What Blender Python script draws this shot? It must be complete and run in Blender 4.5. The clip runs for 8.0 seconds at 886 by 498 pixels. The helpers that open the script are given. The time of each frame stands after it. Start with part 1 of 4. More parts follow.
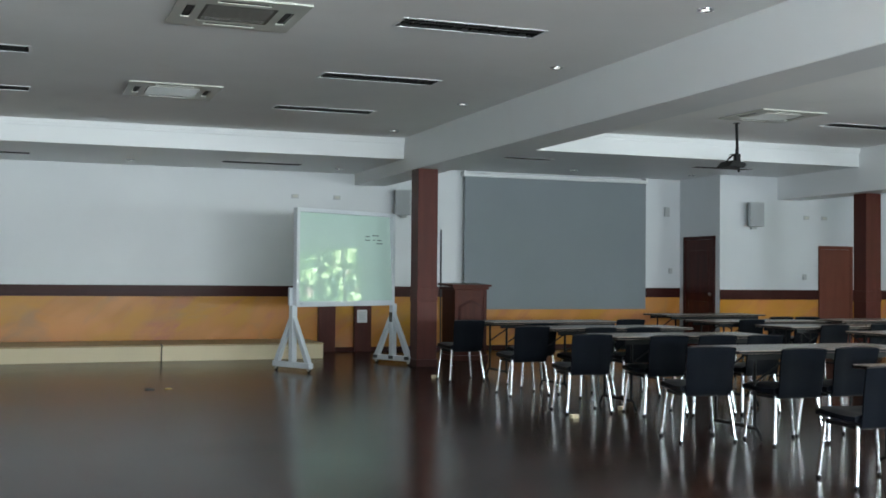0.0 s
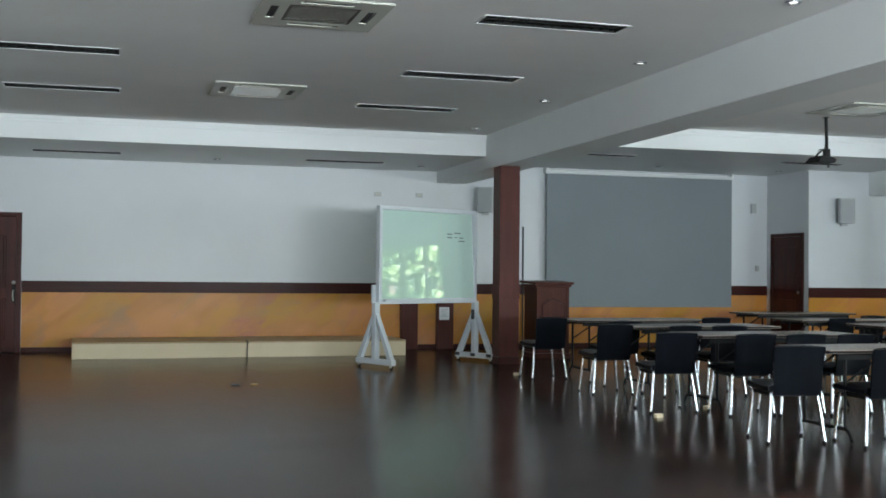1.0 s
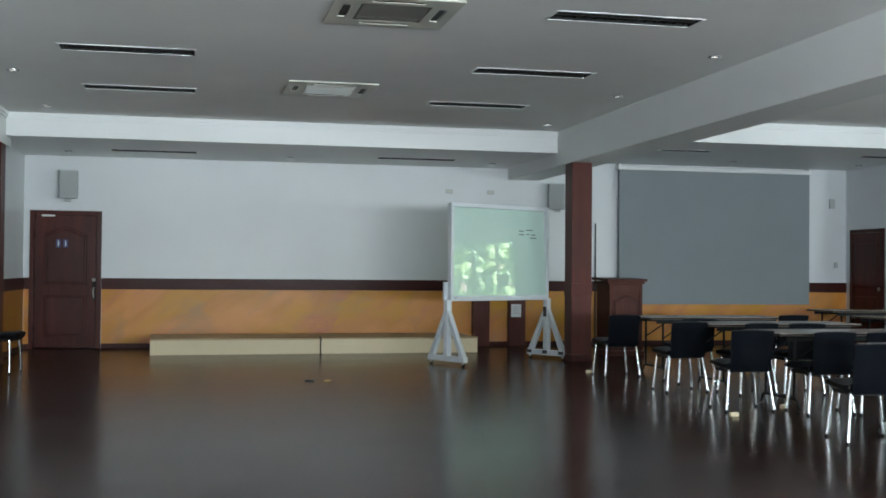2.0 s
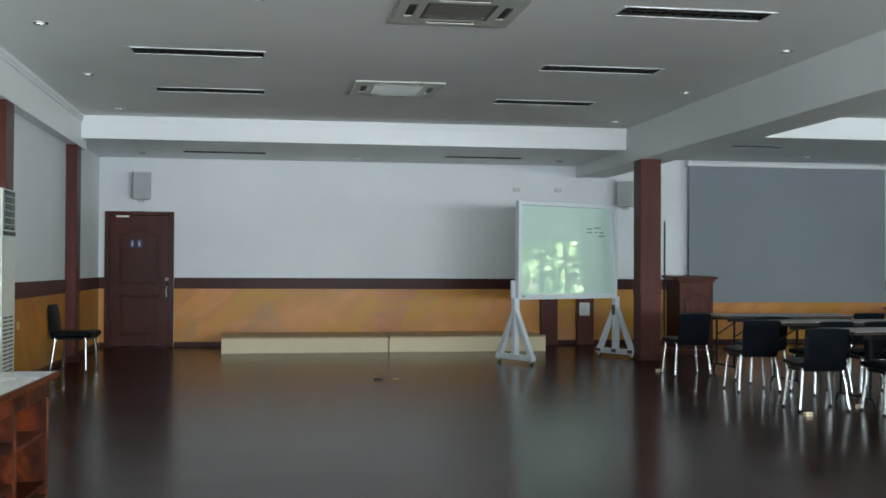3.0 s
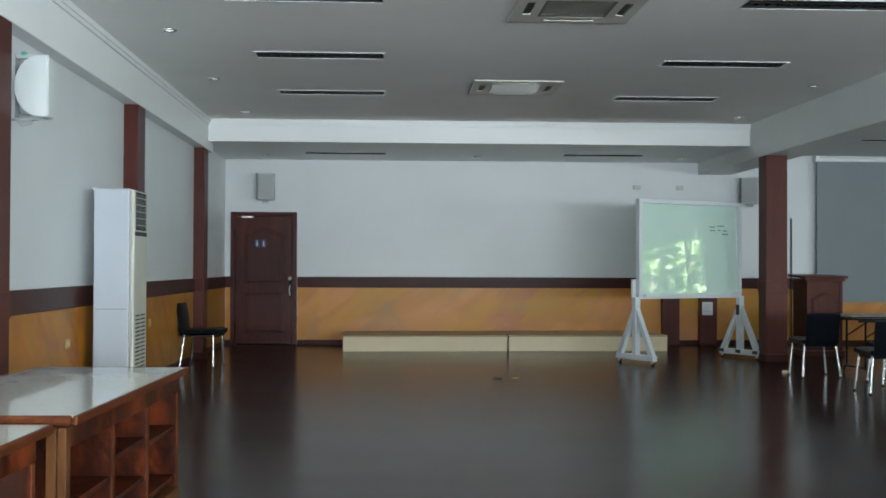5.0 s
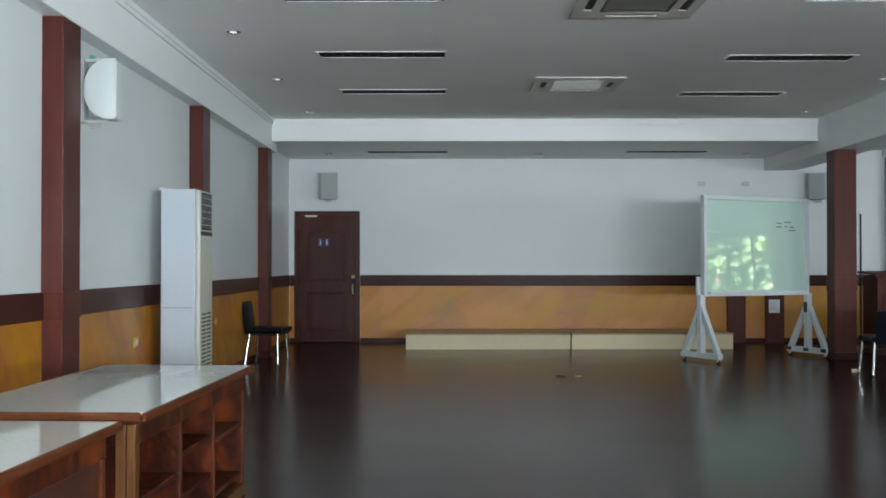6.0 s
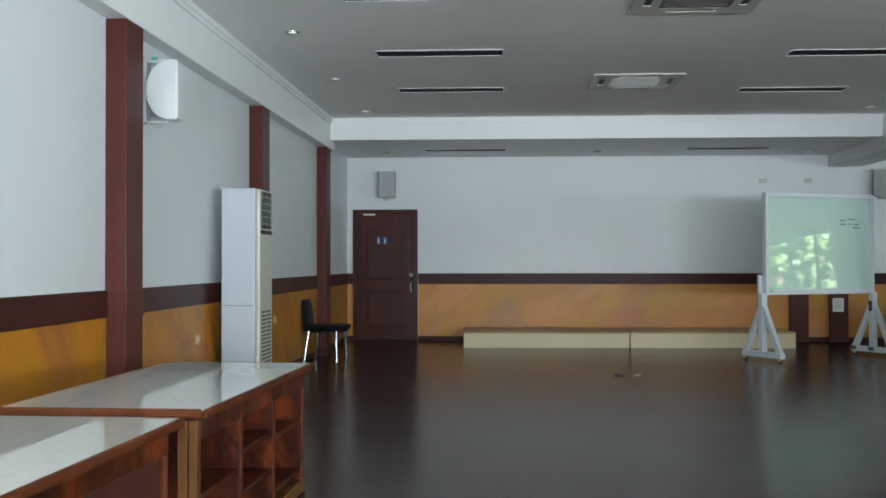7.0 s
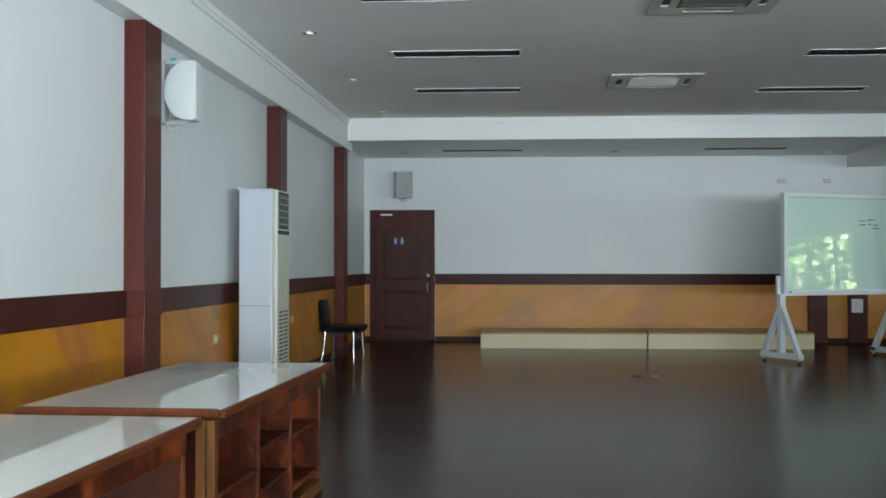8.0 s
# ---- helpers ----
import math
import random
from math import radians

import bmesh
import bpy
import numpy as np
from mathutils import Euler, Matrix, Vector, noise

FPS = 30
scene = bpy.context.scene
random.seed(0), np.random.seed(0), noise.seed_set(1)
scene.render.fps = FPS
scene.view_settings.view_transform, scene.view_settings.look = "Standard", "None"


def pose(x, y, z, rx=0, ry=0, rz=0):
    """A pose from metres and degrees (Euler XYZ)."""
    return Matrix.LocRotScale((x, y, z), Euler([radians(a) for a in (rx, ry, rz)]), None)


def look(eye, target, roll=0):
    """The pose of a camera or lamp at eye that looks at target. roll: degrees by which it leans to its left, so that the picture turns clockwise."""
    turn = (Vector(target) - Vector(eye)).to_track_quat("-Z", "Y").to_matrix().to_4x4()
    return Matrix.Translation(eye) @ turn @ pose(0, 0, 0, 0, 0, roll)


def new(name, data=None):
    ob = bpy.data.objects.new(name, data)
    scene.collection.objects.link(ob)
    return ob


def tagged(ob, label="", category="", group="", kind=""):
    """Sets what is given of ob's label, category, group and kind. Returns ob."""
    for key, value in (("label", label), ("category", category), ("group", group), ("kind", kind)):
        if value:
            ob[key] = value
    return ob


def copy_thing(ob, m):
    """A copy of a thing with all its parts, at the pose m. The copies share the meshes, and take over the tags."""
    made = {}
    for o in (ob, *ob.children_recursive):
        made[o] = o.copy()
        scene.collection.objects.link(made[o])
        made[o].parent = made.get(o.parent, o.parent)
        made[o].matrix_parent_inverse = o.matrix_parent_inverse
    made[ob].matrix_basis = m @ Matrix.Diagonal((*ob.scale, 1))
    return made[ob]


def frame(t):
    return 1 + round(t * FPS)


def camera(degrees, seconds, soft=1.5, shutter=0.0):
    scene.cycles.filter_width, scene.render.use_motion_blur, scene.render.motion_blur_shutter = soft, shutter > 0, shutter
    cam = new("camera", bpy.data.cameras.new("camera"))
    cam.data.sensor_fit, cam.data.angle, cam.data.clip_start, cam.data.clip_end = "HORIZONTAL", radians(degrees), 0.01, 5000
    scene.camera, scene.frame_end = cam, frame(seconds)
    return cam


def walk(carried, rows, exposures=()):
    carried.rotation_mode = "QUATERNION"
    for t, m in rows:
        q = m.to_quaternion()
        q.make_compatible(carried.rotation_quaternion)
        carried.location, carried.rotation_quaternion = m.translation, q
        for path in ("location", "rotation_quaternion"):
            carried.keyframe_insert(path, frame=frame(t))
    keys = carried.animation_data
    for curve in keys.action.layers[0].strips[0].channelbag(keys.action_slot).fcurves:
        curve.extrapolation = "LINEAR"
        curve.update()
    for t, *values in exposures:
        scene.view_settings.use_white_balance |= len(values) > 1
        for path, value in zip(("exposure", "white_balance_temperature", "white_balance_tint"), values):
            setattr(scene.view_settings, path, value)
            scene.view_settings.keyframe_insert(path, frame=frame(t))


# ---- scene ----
cam = camera(43.24, 8.0, soft=1.7)
EYE = (0.0, 0.0, 1.254)
# seconds, yaw, pitch, roll: the camera turns on the spot
ROWS = [
    (0.0, -20.30, 1.40, -0.52),
    (0.5, -18.42, 1.33, -0.48),
    (1.0, -16.10, 1.23, -0.57),
    (1.5, -14.26, 1.15, -0.60),
    (1.7, -13.52, 1.11, -0.57),
    (2.8, -9.65, 0.95, -0.30),
    (3.0, -8.97, 0.95, -0.29),
    (3.5, -7.44, 0.94, -0.27),
    (4.0, -5.88, 0.94, -0.34),
    (4.5, -4.59, 0.94, -0.32),
    (4.7, -4.02, 0.93, -0.30),
    (5.8, -0.01, 0.72, 0.01),
    (6.0, 0.31, 0.77, 0.01),
    (6.5, 2.05, 0.69, 0.03),
    (7.0, 3.27, 0.68, 0.05),
    (7.5, 3.88, 0.76, 0.02),
    (8.0, 4.14, 0.70, 0.00),
]
walk(cam, [(t, pose(*EYE, 90 + pitch, roll, yaw)) for t, yaw, pitch, roll in ROWS],
     exposures=[(0.0, 0.0), (4.5, -0.06), (8.0, -0.15)])

# ------------------------------------------------------------ plan
LX, RX = -2.56, 16.4            # side walls
FY, DY = -6.4, 17.862           # wall behind the camera, end wall
ZC, ZS, SY = 3.238, 2.935, 15.26     # first bay: ceiling, end soffit, soffit's front
ZC2, ZS2, SY2 = 3.37, 3.07, 14.50    # second and third bays
B0, B1, ZB = 5.03, 5.56, 2.747       # beam between the bays
C0, C1 = 12.47, 13.00                # next beam
BAND0, BAND1 = 0.905, 1.077          # dado rail
JX, JY = 11.27, 16.58                # boxed-out corner in the second bay

# ------------------------------------------------------------ world and light
world = bpy.data.worlds.new("world")
scene.world = world
world.use_nodes = True
sky = world.node_tree.nodes.new("ShaderNodeTexSky")
sky.sky_type = "NISHITA"
sky.sun_disc = False
sky.sun_elevation, sky.sun_rotation = radians(55), radians(150)
world.node_tree.links.new(sky.outputs[0], world.node_tree.nodes["Background"].inputs[0])
world.node_tree.nodes["Background"].inputs[1].default_value = 0.12


def window_lamp(name, eye, target, w, h, watts, colour):
    data = bpy.data.lights.new(name, "AREA")
    data.shape, data.size, data.size_y, data.energy, data.color = "RECTANGLE", w, h, watts, colour
    ob = new(name, data)
    ob.matrix_world = look(eye, target)
    return ob


DAY = (0.85, 0.96, 1.0)
# low lamps added inside unseen windows, tilted up to stand in for sunlit-ground daylight
window_lamp("daylight_rear", (3.0, FY + 1.10, 1.35), (3.0, FY + 3.1, 7.0), 8.4, 2.4, 4600, DAY)
window_lamp("daylight_rear_bay", (10.9, FY + 0.70, 1.35), (10.9, FY + 2.9, 7.0), 5.0, 1.6, 500, DAY)
window_lamp("daylight_side", (RX - 0.70, 2.0, 1.35), (RX - 4.0, 2.0, 7.8), 8.0, 1.6, 1300, DAY)

# ------------------------------------------------------------ materials
class Nodes:
    """Short hand for building a node material."""

    def __init__(self, name, rough=0.5, metal=0.0, colour=(0.5, 0.5, 0.5)):
        self.mat = bpy.data.materials.new(name)
        self.mat.use_nodes = True
        self.tree = self.mat.node_tree
        self.bsdf = self.tree.nodes["Principled BSDF"]
        self.set("Roughness", rough)
        self.set("Metallic", metal)
        self.set("Base Color", (*colour, 1))
        self.coord = self.tree.nodes.new("ShaderNodeTexCoord").outputs["Object"]

    def set(self, key, value):
        self.bsdf.inputs[key].default_value = value

    def link(self, a, b):
        self.tree.links.new(a, b)

    def mapped(self, scale=(1, 1, 1), rot=(0, 0, 0), source=None):
        n = self.tree.nodes.new("ShaderNodeMapping")
        n.inputs["Scale"].default_value = scale
        n.inputs["Rotation"].default_value = rot
        self.link(source or self.coord, n.inputs["Vector"])
        return n.outputs[0]

    def noise(self, scale, vec=None, detail=4, rough=0.55, distortion=0.0):
        n = self.tree.nodes.new("ShaderNodeTexNoise")
        n.inputs["Scale"].default_value, n.inputs["Detail"].default_value = scale, detail
        n.inputs["Roughness"].default_value, n.inputs["Distortion"].default_value = rough, distortion
        self.link(vec or self.coord, n.inputs["Vector"])
        return n.outputs["Fac"]

    def ramp(self, fac, stops):
        n = self.tree.nodes.new("ShaderNodeValToRGB")
        e = n.color_ramp.elements
        while len(e) < len(stops):
            e.new(0.5)
        for el, (p, c) in zip(e, stops):
            el.position, el.color = p, (*c, 1) if len(c) == 3 else c
        self.link(fac, n.inputs[0])
        return n.outputs[0]

    def mix(self, fac, a, b, kind="MIX"):
        n = self.tree.nodes.new("ShaderNodeMix")
        n.data_type, n.blend_type = "RGBA", kind
        for sock, v in ((n.inputs[0], fac), (n.inputs[6], a), (n.inputs[7], b)):
            if isinstance(v, (int, float)):
                sock.default_value = v
            elif isinstance(v, tuple):
                sock.default_value = (*v, 1)
            else:
                self.link(v, sock)
        return n.outputs[2]

    def remap(self, fac, a, b, lo=0.0, hi=1.0):
        n = self.tree.nodes.new("ShaderNodeMapRange")
        for i, v in enumerate((lo, hi, a, b)):
            n.inputs[i + 1].default_value = v
        self.link(fac, n.inputs[0])
        return n.outputs[0]

    def colour(self, out):
        self.link(out, self.bsdf.inputs["Base Color"])

    def rough(self, out):
        self.link(out, self.bsdf.inputs["Roughness"])

    def bump(self, height, strength=0.2, distance=0.01):
        n = self.tree.nodes.new("ShaderNodeBump")
        n.inputs["Strength"].default_value, n.inputs["Distance"].default_value = strength, distance
        self.link(height, n.inputs["Height"])
        self.link(n.outputs[0], self.bsdf.inputs["Normal"])


def paint(name, colour, rough=0.55, vary=0.06, grime=(0.9, 0.9, 0.88), spec=0.5):
    m = Nodes(name, rough)
    m.set("Specular IOR Level", spec)
    big = m.noise(0.7, detail=5)
    fine = m.noise(60.0, detail=2)
    dark = tuple(c * (1 - vary) for c in colour)
    base = m.mix(m.remap(big, 0, 1, 0.35, 0.68), colour, dark)
    stain = m.remap(m.noise(2.3, m.mapped((1, 1, 0.25)), detail=6), 0, 0.35, 0.58, 0.8)
    m.colour(m.mix(stain, base, tuple(c * g for c, g in zip(colour, grime))))
    m.rough(m.remap(big, rough - 0.06, rough + 0.08))
    m.bump(fine, 0.05, 0.002)
    return m.mat


def wood(name, dark, light, rough=0.35, axis=2, scale=9.0, coat=0.0, spec=0.28):
    m = Nodes(name, rough)
    s = [scale, scale, scale]
    s[axis] = scale * 0.08
    grain = m.noise(1.6, m.mapped(tuple(s)), detail=8, rough=0.65, distortion=0.6)
    broad = m.noise(1.3, detail=3)
    c = m.ramp(grain, [(0.25, dark), (0.75, light)])
    m.colour(m.mix(m.remap(broad, 0, 0.45, 0.3, 0.7), c, tuple(x * 0.75 for x in dark)))
    m.rough(m.remap(grain, rough - 0.05, rough + 0.12))
    m.bump(grain, 0.08, 0.002)
    m.set("Specular IOR Level", spec)
    m.set("Coat Weight", coat)
    m.set("Coat Roughness", 0.12)
    return m.mat


WALL = paint("white_wall_paint", (0.62, 0.65, 0.675), 0.36)
CEIL = paint("ceiling_paint", (0.88, 0.88, 0.87), 0.7)
TRIMW = paint("white_trim_paint", (0.74, 0.76, 0.77), 0.4, 0.03)
RAIL = wood("dark_stained_rail", (0.030, 0.007, 0.006), (0.062, 0.015, 0.012), 0.36, 0, 9.0, 0.0, 0.12)
POST = wood("red_brown_post", (0.056, 0.012, 0.009), (0.096, 0.023, 0.017), 0.36, 2, 9.0, 0.0, 0.16)
DOORW = wood("mahogany_door", (0.022, 0.0034, 0.0026), (0.088, 0.0160, 0.0105), 0.32, 2, 7.0, 0.0, 0.14)


def case_wood():
    """Worn varnish over red-brown plywood: grain, dark smears and rubbed orange patches."""
    m = Nodes("red_brown_case_wood", 0.36)
    m.set("Specular IOR Level", 0.14)
    grain = m.noise(1.6, m.mapped((14.0, 14.0, 1.1)), detail=8, rough=0.65, distortion=0.7)
    smear = m.noise(5.5, m.mapped((1, 1, 0.55)), detail=6, rough=0.62, distortion=0.8)
    rub = m.noise(3.1, m.mapped((1, 1, 0.8), (0.4, 0.2, 1.1)), detail=5, distortion=0.5)
    c = m.ramp(grain, [(0.28, (0.016, 0.0030, 0.0015)), (0.72, (0.062, 0.0110, 0.0036))])
    c = m.mix(m.remap(rub, 0, 0.85, 0.44, 0.60), c, (0.150, 0.0290, 0.0072))
    c = m.mix(m.remap(smear, 0, 0.9, 0.46, 0.60), c, (0.013, 0.0026, 0.0014))
    m.colour(c)
    m.rough(m.remap(smear, 0.28, 0.5))
    m.bump(grain, 0.08, 0.002)
    return m.mat


CASEW = case_wood()
EDGEW = wood("worn_edge_wood", (0.045, 0.011, 0.004), (0.130, 0.038, 0.013), 0.58, 1, 6.0, 0.0, 0.10)
PANELW = wood("glossy_panel_wood", (0.030, 0.008, 0.005), (0.085, 0.022, 0.013), 0.22, 2, 3.0, 0.0, 0.40)
CASEY = wood("golden_edge_wood", (0.035, 0.010, 0.003), (0.165, 0.070, 0.020), 0.42, 2, 14.0, 0.0, 0.15)
PODW = wood("lectern_wood", (0.036, 0.008, 0.006), (0.095, 0.024, 0.014), 0.38, 2, 9.0, 0.0, 0.16)
CREAM = paint("cream_paint", (0.66, 0.555, 0.365), 0.5, 0.08, (0.8, 0.78, 0.7))
BENCHTOP = paint("tan_bench_top", (0.42, 0.30, 0.15), 0.45, 0.15, (0.8, 0.75, 0.7))
SILVER = paint("silver_grey_paint", (0.56, 0.60, 0.635), 0.38, 0.04)
PLASTIC = paint("off_white_plastic", (0.63, 0.67, 0.68), 0.35, 0.03)
PLASTICY = paint("yellowed_plastic", (0.50, 0.50, 0.45), 0.4, 0.05)
GRILLE = paint("brownish_grille", (0.12, 0.112, 0.10), 0.8, 0.1, spec=0.1)
GREYPL = paint("grey_speaker_plastic", (0.42, 0.44, 0.45), 0.5, 0.05)
DARK = paint("dark_grille", (0.035, 0.036, 0.038), 0.6, 0.2)
BLACK = paint("black_plastic", (0.007, 0.007, 0.008), 0.5, 0.2, spec=0.2)
SCREEN = paint("grey_roller_fabric", (0.195, 0.222, 0.245), 0.75, 0.04)
PAPER = paint("white_paper", (0.72, 0.75, 0.78), 0.6, 0.03)
BLUE = paint("blue_sign", (0.02, 0.03, 0.13), 0.4, 0.05)
INK = paint("dark_ink", (0.10, 0.12, 0.12), 0.6, 0.05)
TABLETOP = paint("grey_brown_laminate", (0.32, 0.255, 0.215), 0.24, 0.10)
LEATHER = paint("black_leatherette", (0.0030, 0.0042, 0.0070), 0.40, 0.3, spec=0.09)
# near-black colour stands for the shade inside recessed lights and the air outlet
SLOT = paint("slot_shade_black", (0.014, 0.014, 0.014), 0.6, 0.2, spec=0.15)
# tube glass darkened in colour for the shade behind the louvres
DIM_TUBE = paint("shaded_tube_glass", (0.10, 0.10, 0.095), 0.4, 0.1)
CENTRE = paint("glossy_cream_panel", (0.84, 0.83, 0.74), 0.16, 0.03, spec=0.9)
SIDEPL = paint("blue_grey_side_panel", (0.44, 0.48, 0.54), 0.34, 0.05)
HOOD = paint("satin_white_hood", (0.52, 0.56, 0.575), 0.45, 0.03)
OCHRE = paint("painted_over_plate", (0.46, 0.30, 0.09), 0.45, 0.08)


def chrome():
    m = Nodes("polished_chrome", 0.2, 1.0, (0.50, 0.52, 0.54))
    m.rough(m.remap(m.noise(30.0), 0.14, 0.30))
    return m.mat


def steel():
    m = Nodes("brushed_steel", 0.3, 1.0, (0.58, 0.57, 0.54))
    m.rough(m.remap(m.noise(40.0), 0.22, 0.4))
    return m.mat


CHROME, STEEL = chrome(), steel()


def mural(name, warm, glow):
    """Sponged orange dado with soft slanting streaks of yellow, pink and grey-green."""
    m = Nodes(name, 0.38)
    m.set("Specular IOR Level", 0.25)
    rot = (radians(0), radians(38), 0) if warm == "x" else (radians(38), 0, 0)
    k = 1.0 if warm == "x" else 1.8
    v = m.mapped((k, k, k), rot)
    stretch = (0.6, 0.6, 1.5)
    big = m.noise(0.9, m.mapped(stretch, (0, 0, 0), v), detail=2, distortion=0.5)
    second = m.noise(1.1, m.mapped(stretch, (0, 0, 0.7), v), detail=3, distortion=0.8)
    third = m.noise(1.0, m.mapped((1.0, 1.0, 1.9), (0, 0, 1.9), v), detail=3, distortion=0.7)
    base = m.ramp(big, [(0.30, (0.46, 0.225, 0.010)), (0.44, (0.47, 0.195, 0.035 * glow)), (0.56, (0.56, 0.235, 0.058 * glow)), (0.70, (0.54, 0.205, 0.068 * glow))])
    c = m.mix(m.remap(second, 0, 0.85, 0.52, 0.68), base, (0.40, 0.135, 0.075))
    c = m.mix(m.remap(third, 0, 0.6, 0.55, 0.72), c, (0.31, 0.185, 0.090))
    c = m.mix(m.remap(m.noise(1.3, m.mapped(stretch, (0, 0.2, 2.6), v), detail=2), 0, 0.8, 0.54, 0.70), c, (0.52, 0.245, 0.025))
    if glow < 1:
        c = m.mix(1.0, c, (0.68, 0.64, 0.55), "MULTIPLY")
    m.colour(c)
    m.rough(m.remap(second, 0.3, 0.48))
    m.bump(m.noise(45.0, detail=3), 0.05, 0.002)
    return m.mat


REDDOOR = wood("reddish_door_wood", (0.14, 0.038, 0.022), (0.20, 0.060, 0.034), 0.42, 2)
MURALX, MURALY = mural("orange_dado_end", "x", 1.0), mural("orange_dado_side", "y", 0.25)


def floor_material():
    """Dark stained boards; tone and gloss differ from board to board."""
    m = Nodes("dark_wood_floor", 0.2)
    m.set("Specular IOR Level", 0.135)
    place = m.tree.nodes.new("ShaderNodeNewGeometry")
    one = m.tree.nodes.new("ShaderNodeObjectInfo").outputs["Random"]
    pick = m.tree.nodes.new("ShaderNodeMath")
    pick.operation = "ADD"
    m.link(one, pick.inputs[0])
    m.link(place.outputs["Random Per Island"], pick.inputs[1])
    frac = m.tree.nodes.new("ShaderNodeMath")
    frac.operation = "FRACT"
    m.link(pick.outputs[0], frac.inputs[0])
    tone = frac.outputs[0]
    world_place = place.outputs["Position"]
    grain = m.noise(2.0, m.mapped((0.9, 11.0, 1), source=world_place), detail=8, rough=0.65, distortion=0.4)
    base = m.ramp(tone, [(0.0, (0.012, 0.0040, 0.0026)), (0.5, (0.025, 0.0086, 0.0056)), (1.0, (0.044, 0.0160, 0.0105))])
    c = m.mix(m.remap(grain, 0, 0.7, 0.35, 0.75), base, (0.027, 0.0105, 0.0074))
    scuff = m.noise(0.8, m.mapped((0.6, 1.5, 1), source=world_place), detail=6)
    c = m.mix(m.remap(scuff, 0, 0.35, 0.5, 0.8), c, (0.034, 0.021, 0.017))
    m.colour(c)
    blotch = m.noise(1.1, m.mapped((0.6, 1.3, 1), source=world_place), detail=4)
    m.rough(m.mix(0.35, m.remap(blotch, 0.17, 0.24, 0.3, 0.7), m.remap(tone, 0.18, 0.225)))
    m.bump(m.noise(1.0, m.mapped((0.9, 4.5, 1), source=world_place), detail=3), 0.05, 0.002)
    return m.mat


FLOOR = floor_material()


def board_material():
    m = Nodes("mint_glossy_board", 0.05, 0.0, (0.50, 0.66, 0.60))
    big = m.noise(1.2, detail=3)
    m.colour(m.mix(big, (0.47, 0.63, 0.57), (0.52, 0.68, 0.62)))
    m.rough(m.remap(m.noise(2.5, detail=4), 0.002, 0.008))
    m.set("Specular IOR Level", 1.0)
    m.set("Coat Weight", 1.0)
    m.set("Coat Roughness", 0.002)
    return m.mat


BOARD = board_material()


def counter_material():
    m = Nodes("glossy_pale_laminate", 0.06, 0.0, (0.55, 0.54, 0.50))
    speck = m.noise(38.0, detail=3)
    m.colour(m.mix(m.remap(speck, 0, 0.5, 0.55, 0.7), (0.56, 0.55, 0.51), (0.46, 0.44, 0.39)))
    m.rough(m.remap(m.noise(3.0, detail=5), 0.008, 0.022))
    m.set("Specular IOR Level", 0.9)
    return m.mat


LAMINATE = counter_material()


def glass_material():
    m = Nodes("window_glass", 0.02, 0.0, (0.95, 0.98, 0.97))
    m.set("Transmission Weight", 1.0)
    m.set("IOR", 1.05)
    return m.mat


GLASS = glass_material()


def emitter(name, colour, strength):
    m = Nodes(name, 0.4, 0.0, colour)
    m.set("Emission Color", (*colour, 1))
    m.set("Emission Strength", strength)
    return m.mat


BULB = emitter("lit_downlight", (1.0, 0.98, 0.95), 1.1)


def garden_material():
    """Sunlit leaves seen out of the side windows, far behind the glass."""
    m = Nodes("garden_backdrop", 1.0)
    leaf = m.noise(2.9, m.mapped((1, 1, 1.7), (0.7, 0.3, 0)), detail=6, rough=0.56, distortion=0.5)
    patch = m.noise(0.8, detail=4)
    c = m.ramp(leaf, [(0.42, (0.003, 0.012, 0.004)), (0.50, (0.03, 0.08, 0.015)), (0.55, (0.20, 0.36, 0.09)), (0.60, (0.60, 0.76, 0.38)), (0.67, (1, 1, 0.90))])
    c = m.mix(m.remap(patch, 0, 0.75, 0.48, 0.64), c, (0.015, 0.045, 0.015))
    c = m.mix(m.remap(m.noise(1.3, m.mapped((1, 1, 2.5)), detail=4), 0, 0.75, 0.60, 0.70), c, (0.80, 0.50, 0.46))
    m.set("Base Color", (0, 0, 0, 1))
    m.link(c, m.bsdf.inputs["Emission Color"])
    m.set("Emission Strength", 8.0)
    return m.mat


GARDEN = garden_material()

# ------------------------------------------------------------ mesh helpers
def box(bm, x0, x1, y0, y1, z0, z1):
    v = [bm.verts.new(p) for p in ((x0, y0, z0), (x1, y0, z0), (x1, y1, z0), (x0, y1, z0), (x0, y0, z1), (x1, y0, z1), (x1, y1, z1), (x0, y1, z1))]
    for f in ((3, 2, 1, 0), (4, 5, 6, 7), (0, 1, 5, 4), (1, 2, 6, 5), (2, 3, 7, 6), (3, 0, 4, 7)):
        bm.faces.new([v[i] for i in f])
    return v


def soften(bm, width, segments=2):
    bmesh.ops.bevel(bm, geom=list(bm.edges), offset=width, segments=segments, affect="EDGES", profile=0.5)
    return bm


def boxes(*rows, bevel=0.0, segments=2):
    bm = bmesh.new()
    for r in rows:
        box(bm, *r)
    if bevel:
        soften(bm, bevel, segments)
    return bm


